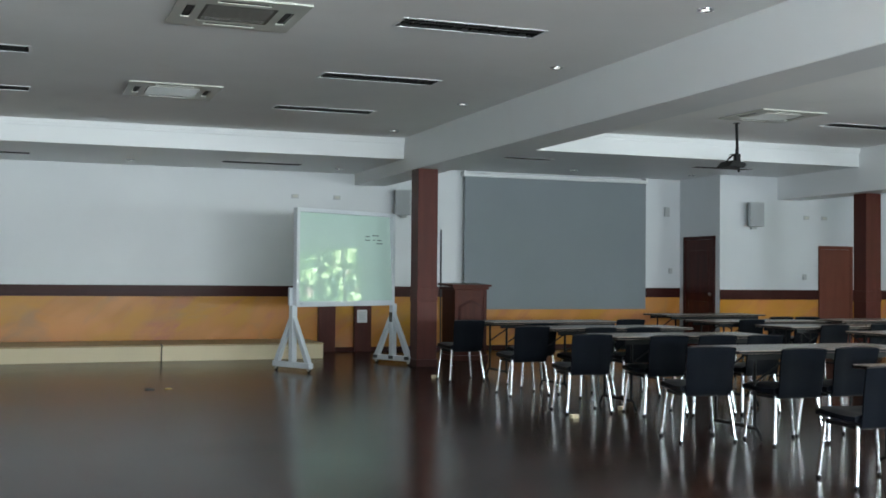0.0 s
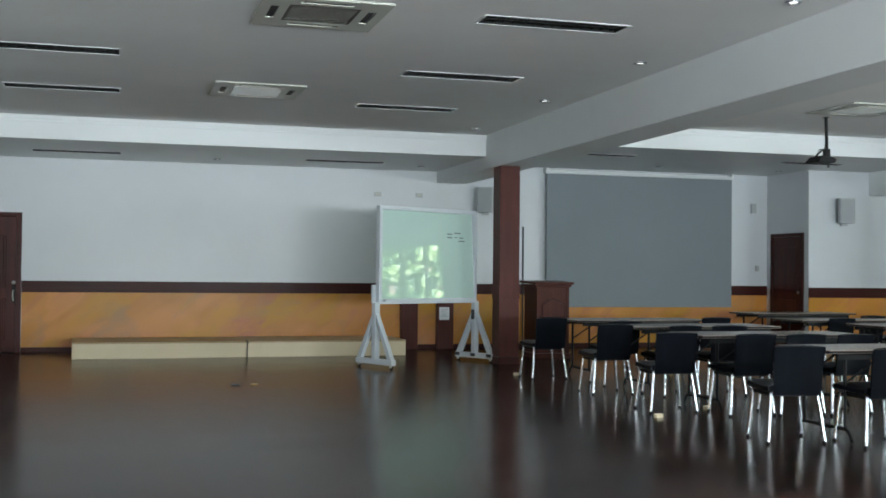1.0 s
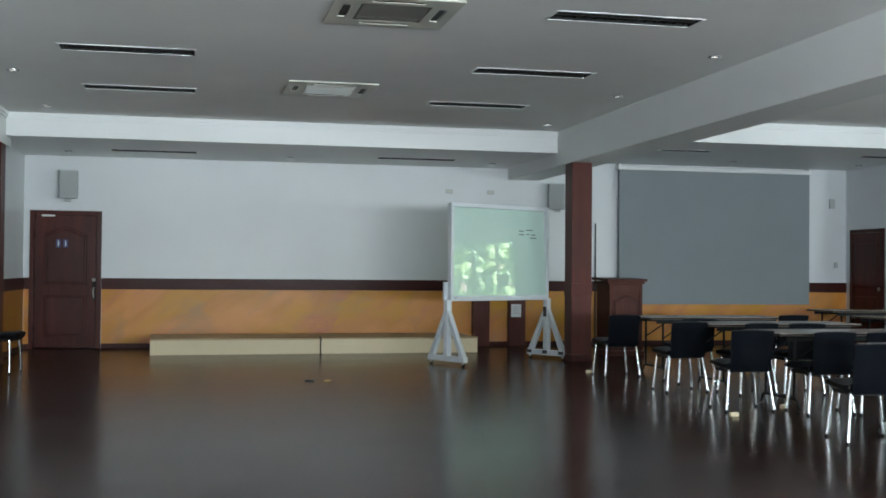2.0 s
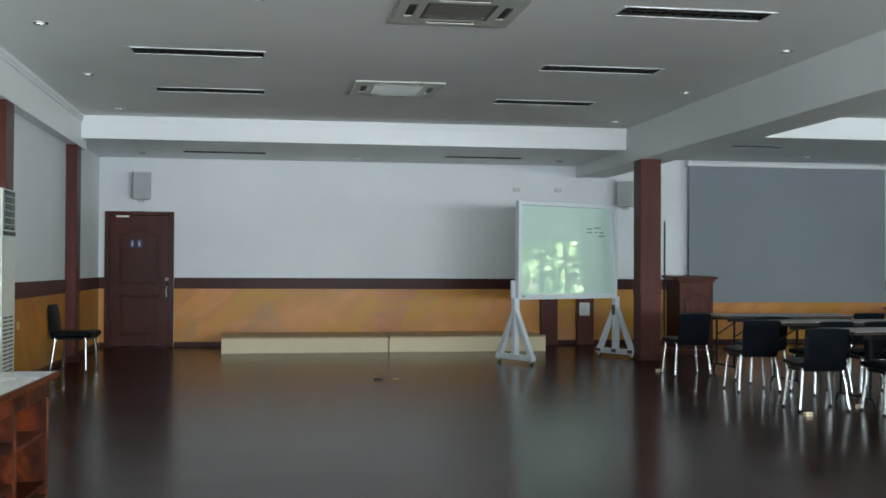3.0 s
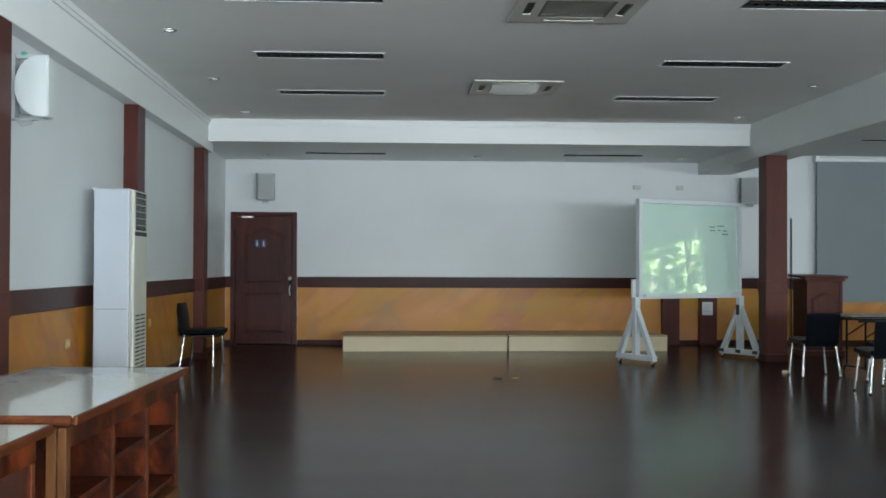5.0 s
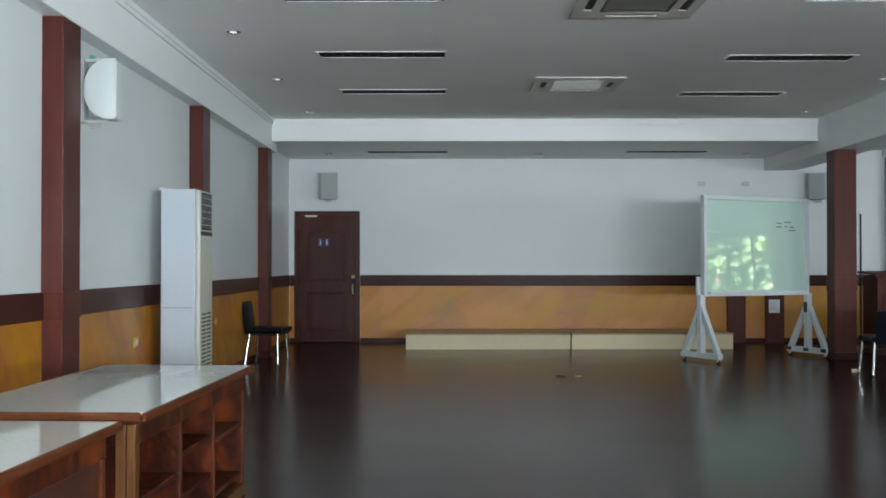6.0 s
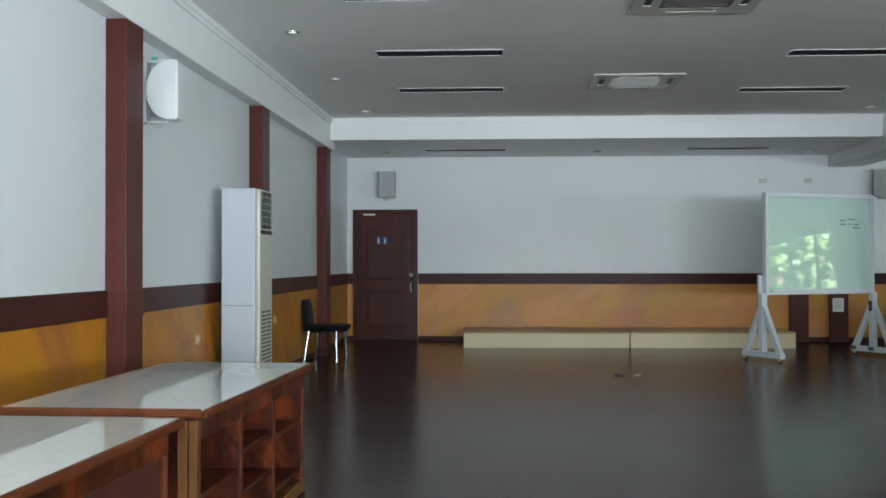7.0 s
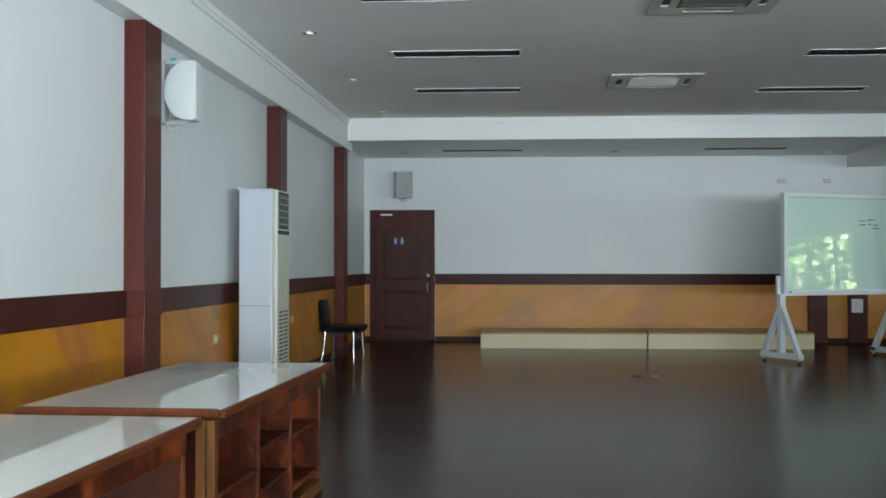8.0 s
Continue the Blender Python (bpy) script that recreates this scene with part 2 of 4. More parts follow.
def prism(outline, axis, a, b, bevel=0.0):
    """A closed outline, drawn in the two other axes, pushed from a to b along axis."""
    bm = bmesh.new()
    def at(p, d):
        return {"x": (d, p[0], p[1]), "y": (p[0], d, p[1]), "z": (p[0], p[1], d)}[axis]
    lo = [bm.verts.new(at(p, a)) for p in outline]
    hi = [bm.verts.new(at(p, b)) for p in outline]
    n = len(outline)
    bm.faces.new(lo), bm.faces.new(hi[::-1])
    for i in range(n):
        bm.faces.new((lo[i], hi[i], hi[(i + 1) % n], lo[(i + 1) % n]))
    bmesh.ops.recalc_face_normals(bm, faces=bm.faces)
    if bevel:
        soften(bm, bevel)
    return bm


def tube(points, radius, sides=10, bm=None, flat=1.0):
    """A round bar through the points, closed at both ends."""
    bm = bm or bmesh.new()
    pts = [Vector(p) for p in points]
    rings = []
    for i, p in enumerate(pts):
        d = (pts[min(i + 1, len(pts) - 1)] - pts[max(i - 1, 0)]).normalized()
        side = d.cross(Vector((0, 0, 1)) if abs(d.z) < 0.9 else Vector((1, 0, 0))).normalized()
        up = side.cross(d)
        r = radius[i] if isinstance(radius, (list, tuple)) else radius
        rings.append([bm.verts.new(p + side * (r * math.cos(2 * math.pi * k / sides)) + up * (r * flat * math.sin(2 * math.pi * k / sides))) for k in range(sides)])
    for a, b in zip(rings, rings[1:]):
        for k in range(sides):
            bm.faces.new((a[k], a[(k + 1) % sides], b[(k + 1) % sides], b[k]))
    bm.faces.new(rings[0][::-1]), bm.faces.new(rings[-1])
    bmesh.ops.recalc_face_normals(bm, faces=bm.faces)
    return bm


def lathe(profile, sides=24):
    """A body turned about z from (radius, height) pairs."""
    bm = bmesh.new()
    rings = [[bm.verts.new((r * math.cos(2 * math.pi * k / sides), r * math.sin(2 * math.pi * k / sides), z)) for k in range(sides)] for r, z in profile]
    for a, b in zip(rings, rings[1:]):
        for k in range(sides):
            bm.faces.new((a[k], a[(k + 1) % sides], b[(k + 1) % sides], b[k]))
    bm.faces.new(rings[0][::-1]), bm.faces.new(rings[-1])
    bmesh.ops.recalc_face_normals(bm, faces=bm.faces)
    return bm


def mesh_object(name, bm, material, smooth=False):
    data = bpy.data.meshes.new(name)
    bm.to_mesh(data)
    bm.free()
    data.materials.append(material)
    if smooth:
        for p in data.polygons:
            p.use_smooth = True
        data.set_sharp_from_angle(angle=radians(38))
    return new(name, data)


def thing(name, m, label, category, group=""):
    ob = new(name)
    ob.empty_display_size = 0.1
    ob.matrix_world = m
    return tagged(ob, label, category, group)


def part(name, bm, material, parent, label="", smooth=False):
    ob = mesh_object(name, bm, material, smooth)
    ob.parent = parent
    if label:
        tagged(ob, label)
    return ob


def structure(name, bm, material, label, category):
    return tagged(mesh_object(name, bm, material), label, category, kind="structure")


def slab(axis, a, b, u, v, holes):
    """A thick sheet from a to b along axis, u and v its extents along the other two axes, with holes (u0, u1, v0, v1) cut through."""
    us = sorted({*u, *(h[i] for h in holes for i in (0, 1))})
    vs = sorted({*v, *(h[i] for h in holes for i in (2, 3))})
    bm = bmesh.new()
    def at(p, q, d):
        return {"x": (d, p, q), "y": (p, d, q), "z": (p, q, d)}[axis]
    made = {}
    def vert(p, q, d):
        if (p, q, d) not in made:
            made[(p, q, d)] = bm.verts.new(at(p, q, d))
        return made[(p, q, d)]
    full = set()
    for i in range(len(us) - 1):
        for j in range(len(vs) - 1):
            cu, cv = (us[i] + us[i + 1]) / 2, (vs[j] + vs[j + 1]) / 2
            if not any(h[0] < cu < h[1] and h[2] < cv < h[3] for h in holes):
                full.add((i, j))
    for i, j in full:
        c = [(us[i], vs[j]), (us[i + 1], vs[j]), (us[i + 1], vs[j + 1]), (us[i], vs[j + 1])]
        for d in (a, b):
            bm.faces.new([vert(*p, d) for p in c])
        for k, (di, dj) in enumerate(((0, -1), (1, 0), (0, 1), (-1, 0))):
            if (i + di, j + dj) not in full:
                p, q = c[k], c[(k + 1) % 4]
                bm.faces.new((vert(*p, a), vert(*q, a), vert(*q, b), vert(*p, b)))
    bmesh.ops.recalc_face_normals(bm, faces=bm.faces)
    return bm


# ------------------------------------------------------------ the room
floor = structure("floor", boxes((LX - 0.3, RX + 0.3, FY - 0.3, DY + 0.3, -0.15, -0.004)), RAIL, "dark brown polished wooden floor with dull reflections", "floor")

TROFFERS = [(-1.235, 10.42), (-1.235, 12.69), (2.675, 12.89), (2.675, 10.61), (2.675, 8.12), (-1.235, 8.12), (-1.235, 5.8), (2.675, 5.8)]
CASSETTES = [(1.405, 12.31), (1.445, 8.475)]
TROFFERS2 = [(10.15, 12.28)]
CASSETTE2 = (8.97, 12.05)
holes1 = [(x, x + 1.2, y, y + 0.29) for x, y in TROFFERS] + [(x - 0.42, x + 0.42, y - 0.42, y + 0.42) for x, y in CASSETTES]
structure("ceiling", slab("z", ZC, ZC + 0.12, (LX, B0 + 0.1), (FY, SY + 0.1), holes1), CEIL, "grey-white painted ceiling of the first bay", "ceiling")
holes2 = [(x, x + 1.2, y, y + 0.29) for x, y in TROFFERS2] + [(CASSETTE2[0] - 0.42, CASSETTE2[0] + 0.42, CASSETTE2[1] - 0.42, CASSETTE2[1] + 0.42)]
structure("ceiling_bay", slab("z", ZC2, ZC2 + 0.12, (B1 - 0.1, RX), (FY, SY2 + 0.1), holes2), CEIL, "grey-white painted ceiling of the second bay", "ceiling")
structure("ceiling_roof", boxes((LX - 0.3, RX + 0.3, FY - 0.3, DY + 0.3, 3.75, 3.9)), CEIL, "closed roof slab above the ceiling", "roof")

# end soffits
SLOTS = [(-1.22, 16.62), (2.66, 16.6)]
structure("ceiling_soffit", slab("z", ZS, 3.74, (LX, B0 + 0.05), (SY, DY), [(x, x + 1.2, y, y + 0.26) for x, y in SLOTS]), TRIMW, "white dropped soffit along the end wall", "soffit")
structure("ceiling_soffit_bay", slab("z", ZS2, 3.735, (B1 - 0.05, RX), (SY2, DY), [(6.68, 7.55, 15.5, 15.72), (10.1, 11.2, 15.5, 15.72)]), TRIMW, "white dropped soffit over the roller screen", "soffit")
bm = boxes((-2.42, B0, SY - 0.035, SY + 0.01, ZC - 0.05, ZC - 0.002), (-2.42, B0, SY - 0.02, SY + 0.01, ZC - 0.085, ZC - 0.05))
structure("trim_cornice", bm, TRIMW, "white stepped cornice under the ceiling", "cornice")
bm = boxes((B1, C0, SY2 - 0.035, SY2 + 0.01, ZC2 - 0.05, ZC2 - 0.002), (B1, C0, SY2 - 0.02, SY2 + 0.01, ZC2 - 0.085, ZC2 - 0.05))
structure("trim_cornice_bay", bm, TRIMW, "white stepped cornice under the second bay's ceiling", "cornice")
bm = boxes((-2.43, -2.385, FY, SY - 0.035, ZC - 0.05, ZC - 0.003), (-2.43, -2.40, FY, SY - 0.035, ZC - 0.085, ZC - 0.05))
structure("trim_cornice_side", bm, TRIMW, "white stepped cornice along the side beam", "cornice")

# beams
structure("beam_main", boxes((B0, B1, FY, DY - 0.002, ZB, 3.73), bevel=0.008), TRIMW, "white plastered ceiling beam between the two bays", "beam")
structure("beam_second", boxes((C0, C1, FY, DY - 0.003, ZB - 0.08, 3.725), bevel=0.008), TRIMW, "white plastered ceiling beam of the far bay", "beam")
structure("beam_side", boxes((LX + 0.001, -2.42, FY, SY + 0.4, 2.817, 3.72), bevel=0.006), TRIMW, "white plastered beam along the side wall", "beam")

# walls
structure("wall_west", boxes((LX - 0.2, LX, FY, DY + 0.2, 0.0, 3.74)), WALL, "white painted side wall", "wall")
structure("wall_north", slab("y", DY, DY + 0.2, (LX, RX), (0.0, 3.74), [(-2.40, -1.50, -1.0, 2.05)]), WALL, "white painted end wall", "wall")
WINS = [(FY + 0.8, -0.4), (0.2, 5.4), (6.0, 11.15)]
structure("wall_east", slab("x", RX, RX + 0.2, (FY, DY + 0.2), (0.0, 3.74), [(a, b, 1.15, 3.22) for a, b in WINS]), WALL, "white painted side wall with wide windows", "wall")
REARS = [(-1.2, 7.2), (8.4, 13.4)]
structure("wall_south", slab("y", FY - 0.2, FY, (LX - 0.2, RX + 0.2), (0.0, 3.74), [(a, b, 0.3, 2.8) for a, b in REARS]), WALL, "white painted wall with wide windows", "wall")
structure("wall_box", boxes((JX, RX, JY, DY, 0.0, ZS2 + 0.002)), WALL, "white boxed-out wall beside the roller screen", "wall")
structure("wall_closet", boxes((-2.5, -1.4, DY + 0.2, DY + 0.3, 0.0, 2.3)), WALL, "plain wall behind the closed door", "wall")

# painted dado, rail and baseboard
structure("trim_dado", boxes((LX + 0.012, -2.47, DY - 0.006, DY, 0.07, BAND0), (-1.42, JX, DY - 0.006, DY, 0.07, BAND0)), MURALX, "orange marbled paint below the rail on the end wall", "wall paint")
structure("trim_dado_side", boxes((LX, LX + 0.006, FY, DY, 0.07, BAND0)), MURALY, "orange and yellow marbled paint on the side wall", "wall paint")
structure("trim_dado_box", boxes((JX, 13.35, JY - 0.006, JY, 0.07, BAND0), (14.10, RX, JY - 0.006, JY, 0.07, BAND0)), MURALX, "orange marbled paint on the boxed-out wall", "wall paint")
structure("trim_rail", boxes((LX + 0.02, -2.47, DY - 0.022, DY + 0.001, BAND0, BAND1), (-1.42, JX, DY - 0.022, DY + 0.001, BAND0, BAND1), bevel=0.004), RAIL, "dark brown wooden dado rail on the end wall", "rail")
structure("trim_rail_side", boxes((LX - 0.001, LX + 0.022, FY, DY, BAND0 - 0.002, BAND1), bevel=0.004), RAIL, "dark brown wooden dado rail on the side wall", "rail")
structure("trim_rail_box", boxes((JX - 0.004, 13.35, JY - 0.022, JY + 0.001, BAND0 - 0.01, BAND1 - 0.01), (14.10, RX, JY - 0.022, JY + 0.001, BAND0 - 0.01, BAND1 - 0.01), bevel=0.004), RAIL, "dark brown wooden dado rail on the boxed-out wall", "rail")
structure("baseboard", boxes((LX + 0.02, -2.47, DY - 0.02, DY + 0.001, 0.0, 0.075), (-1.42, JX, DY - 0.02, DY + 0.001, 0.0, 0.075), bevel=0.004), RAIL, "dark brown baseboard on the end wall", "baseboard")
structure("baseboard_side", boxes((LX - 0.001, LX + 0.018, FY, DY, 0.0, 0.073), bevel=0.004), RAIL, "dark brown baseboard on the side wall", "baseboard")


# ------------------------------------------------------------ windows out of view, with the garden behind them
def window(name, along, fixed, a, b, z0, z1, panes):
    """A glazed opening in a wall; along is the axis on which it runs."""
    def put(u0, u1, w0, w1, d0, d1):
        return (u0, u1, fixed + d0, fixed + d1, w0, w1) if along == "x" else (fixed + d0, fixed + d1, u0, u1, w0, w1)
    frame_ob = structure(name, boxes(put(a, b, z0, z0 + 0.07, 0.03, 0.13), put(a, b, z1 - 0.07, z1, 0.03, 0.13), put(a, a + 0.07, z0 + 0.07, z1 - 0.07, 0.03, 0.13), put(b - 0.07, b, z0 + 0.07, z1 - 0.07, 0.03, 0.13)), POST, "wide brown-framed window onto the garden", "window")
    step = (b - a) / panes
    for i in range(1, panes):
        part("mullion", boxes(put(a + step * i - 0.028, a + step * i + 0.028, z0 + 0.07, z1 - 0.07, 0.04, 0.12)), POST, frame_ob)
    for i in range(panes):
        glass = part("pane", boxes(put(a + step * i + 0.03, a + step * (i + 1) - 0.03, z0 + 0.05, z1 - 0.05, 0.075, 0.081)), GLASS, frame_ob)
        glass.visible_shadow = False
    return frame_ob


for i, (a, b) in enumerate(WINS):
    window(f"window_{i + 1}", "y", RX + 0.02, a, b, 1.15, 3.22, max(2, round((b - a) / 0.66)))
for i, (a, b) in enumerate(REARS):
    window(f"window_{i + 5}", "x", FY - 0.18, a, b, 0.3, 2.8, 6)
structure("ground", boxes((-60, 80, -60, 80, -0.5, -0.2)), paint("lawn", (0.07, 0.12, 0.03), 0.9, 0.4), "green lawn outside the windows", "ground")
structure("backdrop", boxes((RX + 7.0, RX + 7.2, -30, 40, -0.2, 9)), GARDEN, "sunlit green garden foliage", "backdrop")


# ------------------------------------------------------------ posts
def post(name, x, y, w, d, z, label, cap=True):
    ob = thing(name, pose(x, y, 0), label, "post", "posts")
    part("shaft", boxes((-w / 2, w / 2, -d / 2, d / 2, 0.10, z), bevel=0.006), POST, ob)
    part("plinth", boxes((-w / 2 - 0.012, w / 2 + 0.012, -d / 2 - 0.012, d / 2 + 0.012, 0.0, 0.10), bevel=0.005), RAIL, ob)
    if cap:
        part("band", boxes((-w / 2 - 0.006, w / 2 + 0.006, -d / 2 - 0.006, d / 2 + 0.006, BAND0, BAND1), bevel=0.004), POST, ob)
    return ob


post("column", 5.175, 14.76, 0.29, 0.30, ZB, "free-standing red-brown wooden column under the beam")
post("column", 12.865, 14.76, 0.30, 0.30, ZB - 0.08, "free-standing red-brown column under the far beam")
for y in (3.05, 7.03, 11.02, 14.975):
    post("wall_post", LX + 0.064, y + 0.135, 0.146, 0.33, 2.817, "red-brown wooden post standing against the side wall")


# ------------------------------------------------------------ doors
def door():
    h = 2.10
    ob = structure("door_1", boxes((-2.47, -2.40, DY - 0.03, DY + 0.12, 0.0, h), (-1.50, -1.426, DY - 0.03, DY + 0.12, 0.0, h), (-2.40, -1.50, DY - 0.03, DY + 0.12, h - 0.06, h), bevel=0.004), DOORW, "closed dark mahogany panelled door with a brown frame", "door")
    x0, x1, y = -2.397, -1.503, DY - 0.012
    part("door_leaf", boxes((x0, x1, y, y + 0.045, 0.008, h - 0.063), bevel=0.003), DOORW, ob)
    def raised(z0, z1, arch):
        a, b = x0 + 0.15, x1 - 0.15
        pts = [(a, z0), (b, z0), (b, z1)]
        n = 12
        for k in range(1, n):
            u = k / n
            pts.append((b + (a - b) * u, z1 + arch * math.sin(math.pi * u) ** 1.4))
        pts.append((a, z1))
        return pts
    for z0, z1, arch in ((0.20, 0.80, 0.0), (0.98, 1.72, 0.11)):
        outer = raised(z0, z1, arch)
        cx, cz = (x0 + x1) / 2, (z0 + z1) / 2
        part("moulding", prism([(cx + (px - cx) * 1.05, cz + (pz - cz) * 1.035) for px, pz in outer], "y", y - 0.014, y + 0.004, 0.006), DOORW, ob)
        part("panel", prism([(cx + (px - cx) * 0.93, cz + (pz - cz) * 0.955) for px, pz in outer], "y", y - 0.024, y - 0.008, 0.009), DOORW, ob)
    hx = x1 - 0.028
    plate = part("handle_plate", boxes((hx - 0.022, hx + 0.022, y - 0.006, y + 0.002, 0.74, 1.04), bevel=0.002), BLACK, ob, "dark metal lock plate")
    part("handle", tube([(hx, y - 0.004, 0.93), (hx, y - 0.04, 0.925), (hx - 0.01, y - 0.05, 0.88), (hx, y - 0.04, 0.79), (hx, y - 0.004, 0.78)], 0.011), STEEL, plate, "worn steel pull handle", True)
    part("knob", lathe([(0.012, 0), (0.03, 0.012), (0.03, 0.03), (0.012, 0.042)], 16), STEEL, ob, "steel latch knob", True).matrix_local = pose(hx, y - 0.002, 1.05, 90, 0, 0)
    part("closer", boxes((x0 + 0.10, x0 + 0.29, y - 0.05, y - 0.001, 2.005, 2.035), bevel=0.004), STEEL, ob, "metal door closer")
    for z in (0.3, 1.0, 1.75):
        part("hinge", tube([(x0 - 0.004, y - 0.006, z - 0.05), (x0 - 0.004, y - 0.006, z + 0.05)], 0.008, 8), DARK, ob)
    return ob


door()

sign = thing("restroom_sign", pose(-2.00, DY - 0.0385, 1.60), "two small blue restroom signs with white figures on the door", "sign")
for dx in (-0.052, 0.052):
    plate = part("plate", boxes((dx - 0.036, dx + 0.036, -0.004, 0.002, -0.062, 0.062), bevel=0.002), BLUE, sign)
    part("figure", boxes((dx - 0.008, dx + 0.008, -0.006, -0.003, -0.040, 0.020), (dx - 0.006, dx + 0.006, -0.006, -0.003, 0.026, 0.045)), PAPER, plate, "white pictogram")


def plain_door(name, m, w, h, material, label, framed=True):
    ob = tagged(new(name), label, "door", kind="structure")
    ob.matrix_world = m
    part("frame", boxes((-w / 2, -w / 2 + 0.06, -0.035, 0.0, 0, h), (w / 2 - 0.06, w / 2, -0.035, 0.0, 0, h), (-w / 2 + 0.06, w / 2 - 0.06, -0.035, 0.0, h - 0.06, h), bevel=0.003), RAIL if framed else material, ob)
    part("door_leaf", boxes((-w / 2 + 0.062, w / 2 - 0.062, -0.022, 0.0, 0.006, h - 0.062), bevel=0.003), material, ob)
    for z0, z1 in ((0.2, 0.85), (1.0, h - 0.25)) if framed else ():
        part("panel", boxes((-w / 2 + 0.17, w / 2 - 0.17, -0.030, -0.020, z0, z1), bevel=0.006), material, ob)
    if framed:
        part("knob", lathe([(0.012, 0), (0.03, 0.012), (0.03, 0.03), (0.012, 0.042)], 14), STEEL, ob, "steel knob", True).matrix_local = pose(w / 2 - 0.11, -0.022, 0.98, 90, 0, 0)
    return ob


plain_door("door_2", pose(JX - 0.001, 17.20, 0, 0, 0, -90), 0.98, 2.01, DOORW, "closed dark brown door in the boxed-out wall")
plain_door("door_3", pose(13.725, JY - 0.002, 0), 0.745, 1.865, REDDOOR, "plain closed reddish brown door in the far bay", False)


# ------------------------------------------------------------ ceiling fittings
def troffer(x, y, z, w=1.2, d=0.29, deep=0.075, t=0.016, proud=0.005):
    ob = thing("ceiling_light", pose(x, y, z), "long recessed ceiling light with a white rim, unlit", "ceiling light", "recessed ceiling lights")
    part("rim", boxes((-t, w + t, -t, 0.004, -proud, 0.0), (-t, w + t, d - 0.004, d + t, -proud, 0.0), (-t, 0.004, 0.004, d - 0.004, -proud, 0.0), (w - 0.004, w + t, 0.004, d - 0.004, -proud, 0.0)), TRIMW, ob)
    # tray, bar and louvres carry the recess's shade in their colour
    part("tray", boxes((0, w, 0, d, deep, deep + 0.01), (0, w, 0, 0.004, 0, deep), (0, w, d - 0.004, d, 0, deep), (0, 0.004, 0.004, d - 0.004, 0, deep), (w - 0.004, w, 0.004, d - 0.004, 0, deep)), SLOT, ob, "reflector tray coloured near-black for its shade")
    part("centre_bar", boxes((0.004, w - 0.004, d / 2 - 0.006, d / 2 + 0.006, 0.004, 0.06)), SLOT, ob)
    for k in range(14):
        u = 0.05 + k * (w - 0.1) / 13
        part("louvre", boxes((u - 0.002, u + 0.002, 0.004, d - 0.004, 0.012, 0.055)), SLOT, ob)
    for v in (0.27, 0.73):
        part("fluorescent_tube", tube([(0.03, d * v, 0.062), (w - 0.03, d * v, 0.062)], 0.012, 8), DIM_TUBE, ob, "unlit fluorescent tube", True)
    return ob


for x, y in TROFFERS:
    troffer(x, y, ZC)
for x, y in TROFFERS2:
    troffer(x, y, ZC2)
for x, y in SLOTS:
    troffer(x, y, ZS, 1.2, 0.26, t=0.006, proud=0.002)
troffer(6.68, 15.5, ZS2, 0.87, 0.22, t=0.006, proud=0.002)
troffer(10.1, 15.5, ZS2, 1.1, 0.22, t=0.006, proud=0.002)


def cassette(x, y, z, open_grille):
    s = 0.48
    ob = thing("ceiling_air_conditioner", pose(x, y, z), "square off-white ceiling cassette air conditioner", "air conditioner", "ceiling air conditioners")
    part("panel", slab("z", -0.014, 0.0, (-s, s), (-s, s), [(-0.27, 0.27, -0.27, 0.27), (-0.40, -0.335, -0.2, 0.2), (0.335, 0.40, -0.2, 0.2), (-0.2, 0.2, -0.40, -0.335), (-0.2, 0.2, 0.335, 0.40)]), PLASTICY, ob)
    part("housing", boxes((-0.415, 0.415, -0.415, 0.415, 0.05, 0.10)), DARK, ob)
    part("intake_grille", slab("z", -0.012, -0.009, (-0.27, 0.27), (-0.27, 0.27), [(-0.245, 0.245, -0.245 + k * 0.035, -0.245 + k * 0.035 + 0.020) for k in range(14)]) if open_grille else boxes((-0.265, 0.265, -0.265, 0.265, -0.017, -0.005), bevel=0.003), GRILLE if open_grille else CENTRE, ob, "slatted intake grille" if open_grille else "flat white centre panel")
    for ax, ay in ((-0.3675, 0), (0.3675, 0), (0, -0.3675), (0, 0.3675)):
        w, d = (0.022, 0.18) if ax else (0.18, 0.022)
        part("air_flap", boxes((ax - w, ax + w, ay - d, ay + d, -0.009, -0.003), bevel=0.002), DARK, ob, "dark outlet flap")
    return ob


cassette(*CASSETTES[0], ZC, False)
cassette(*CASSETTES[1], ZC, True)
cassette(*CASSETTE2, ZC2, False)


def downlight(x, y, z, lit):
    ob = thing("downlight", pose(x, y, z), "small round recessed downlight with a chrome ring, lit" if lit else "small round recessed downlight with a chrome ring", "downlight", "downlights")
    part("ring", lathe([(0.052, -0.001), (0.064, -0.001), (0.062, -0.009), (0.054, -0.012), (0.042, -0.009), (0.040, -0.001)], 24), CHROME, ob, "", True)
    part("lamp_face", lathe([(0.034, -0.002), (0.030, -0.006), (0.012, -0.009)], 20), BULB, ob, "bright lamp face", True)
    return ob


for y in (4.6, 7.02, 9.5, 11.95, 14.52):
    downlight(-1.84, y, ZC, True)
    downlight(4.64, y, ZC, True)
for x in (-1.84, 1.37, 4.54):
    downlight(x, 17.05, ZS, True)
for x in (6.0, 8.6, 10.9):
    downlight(x, 16.9, ZS2, True)


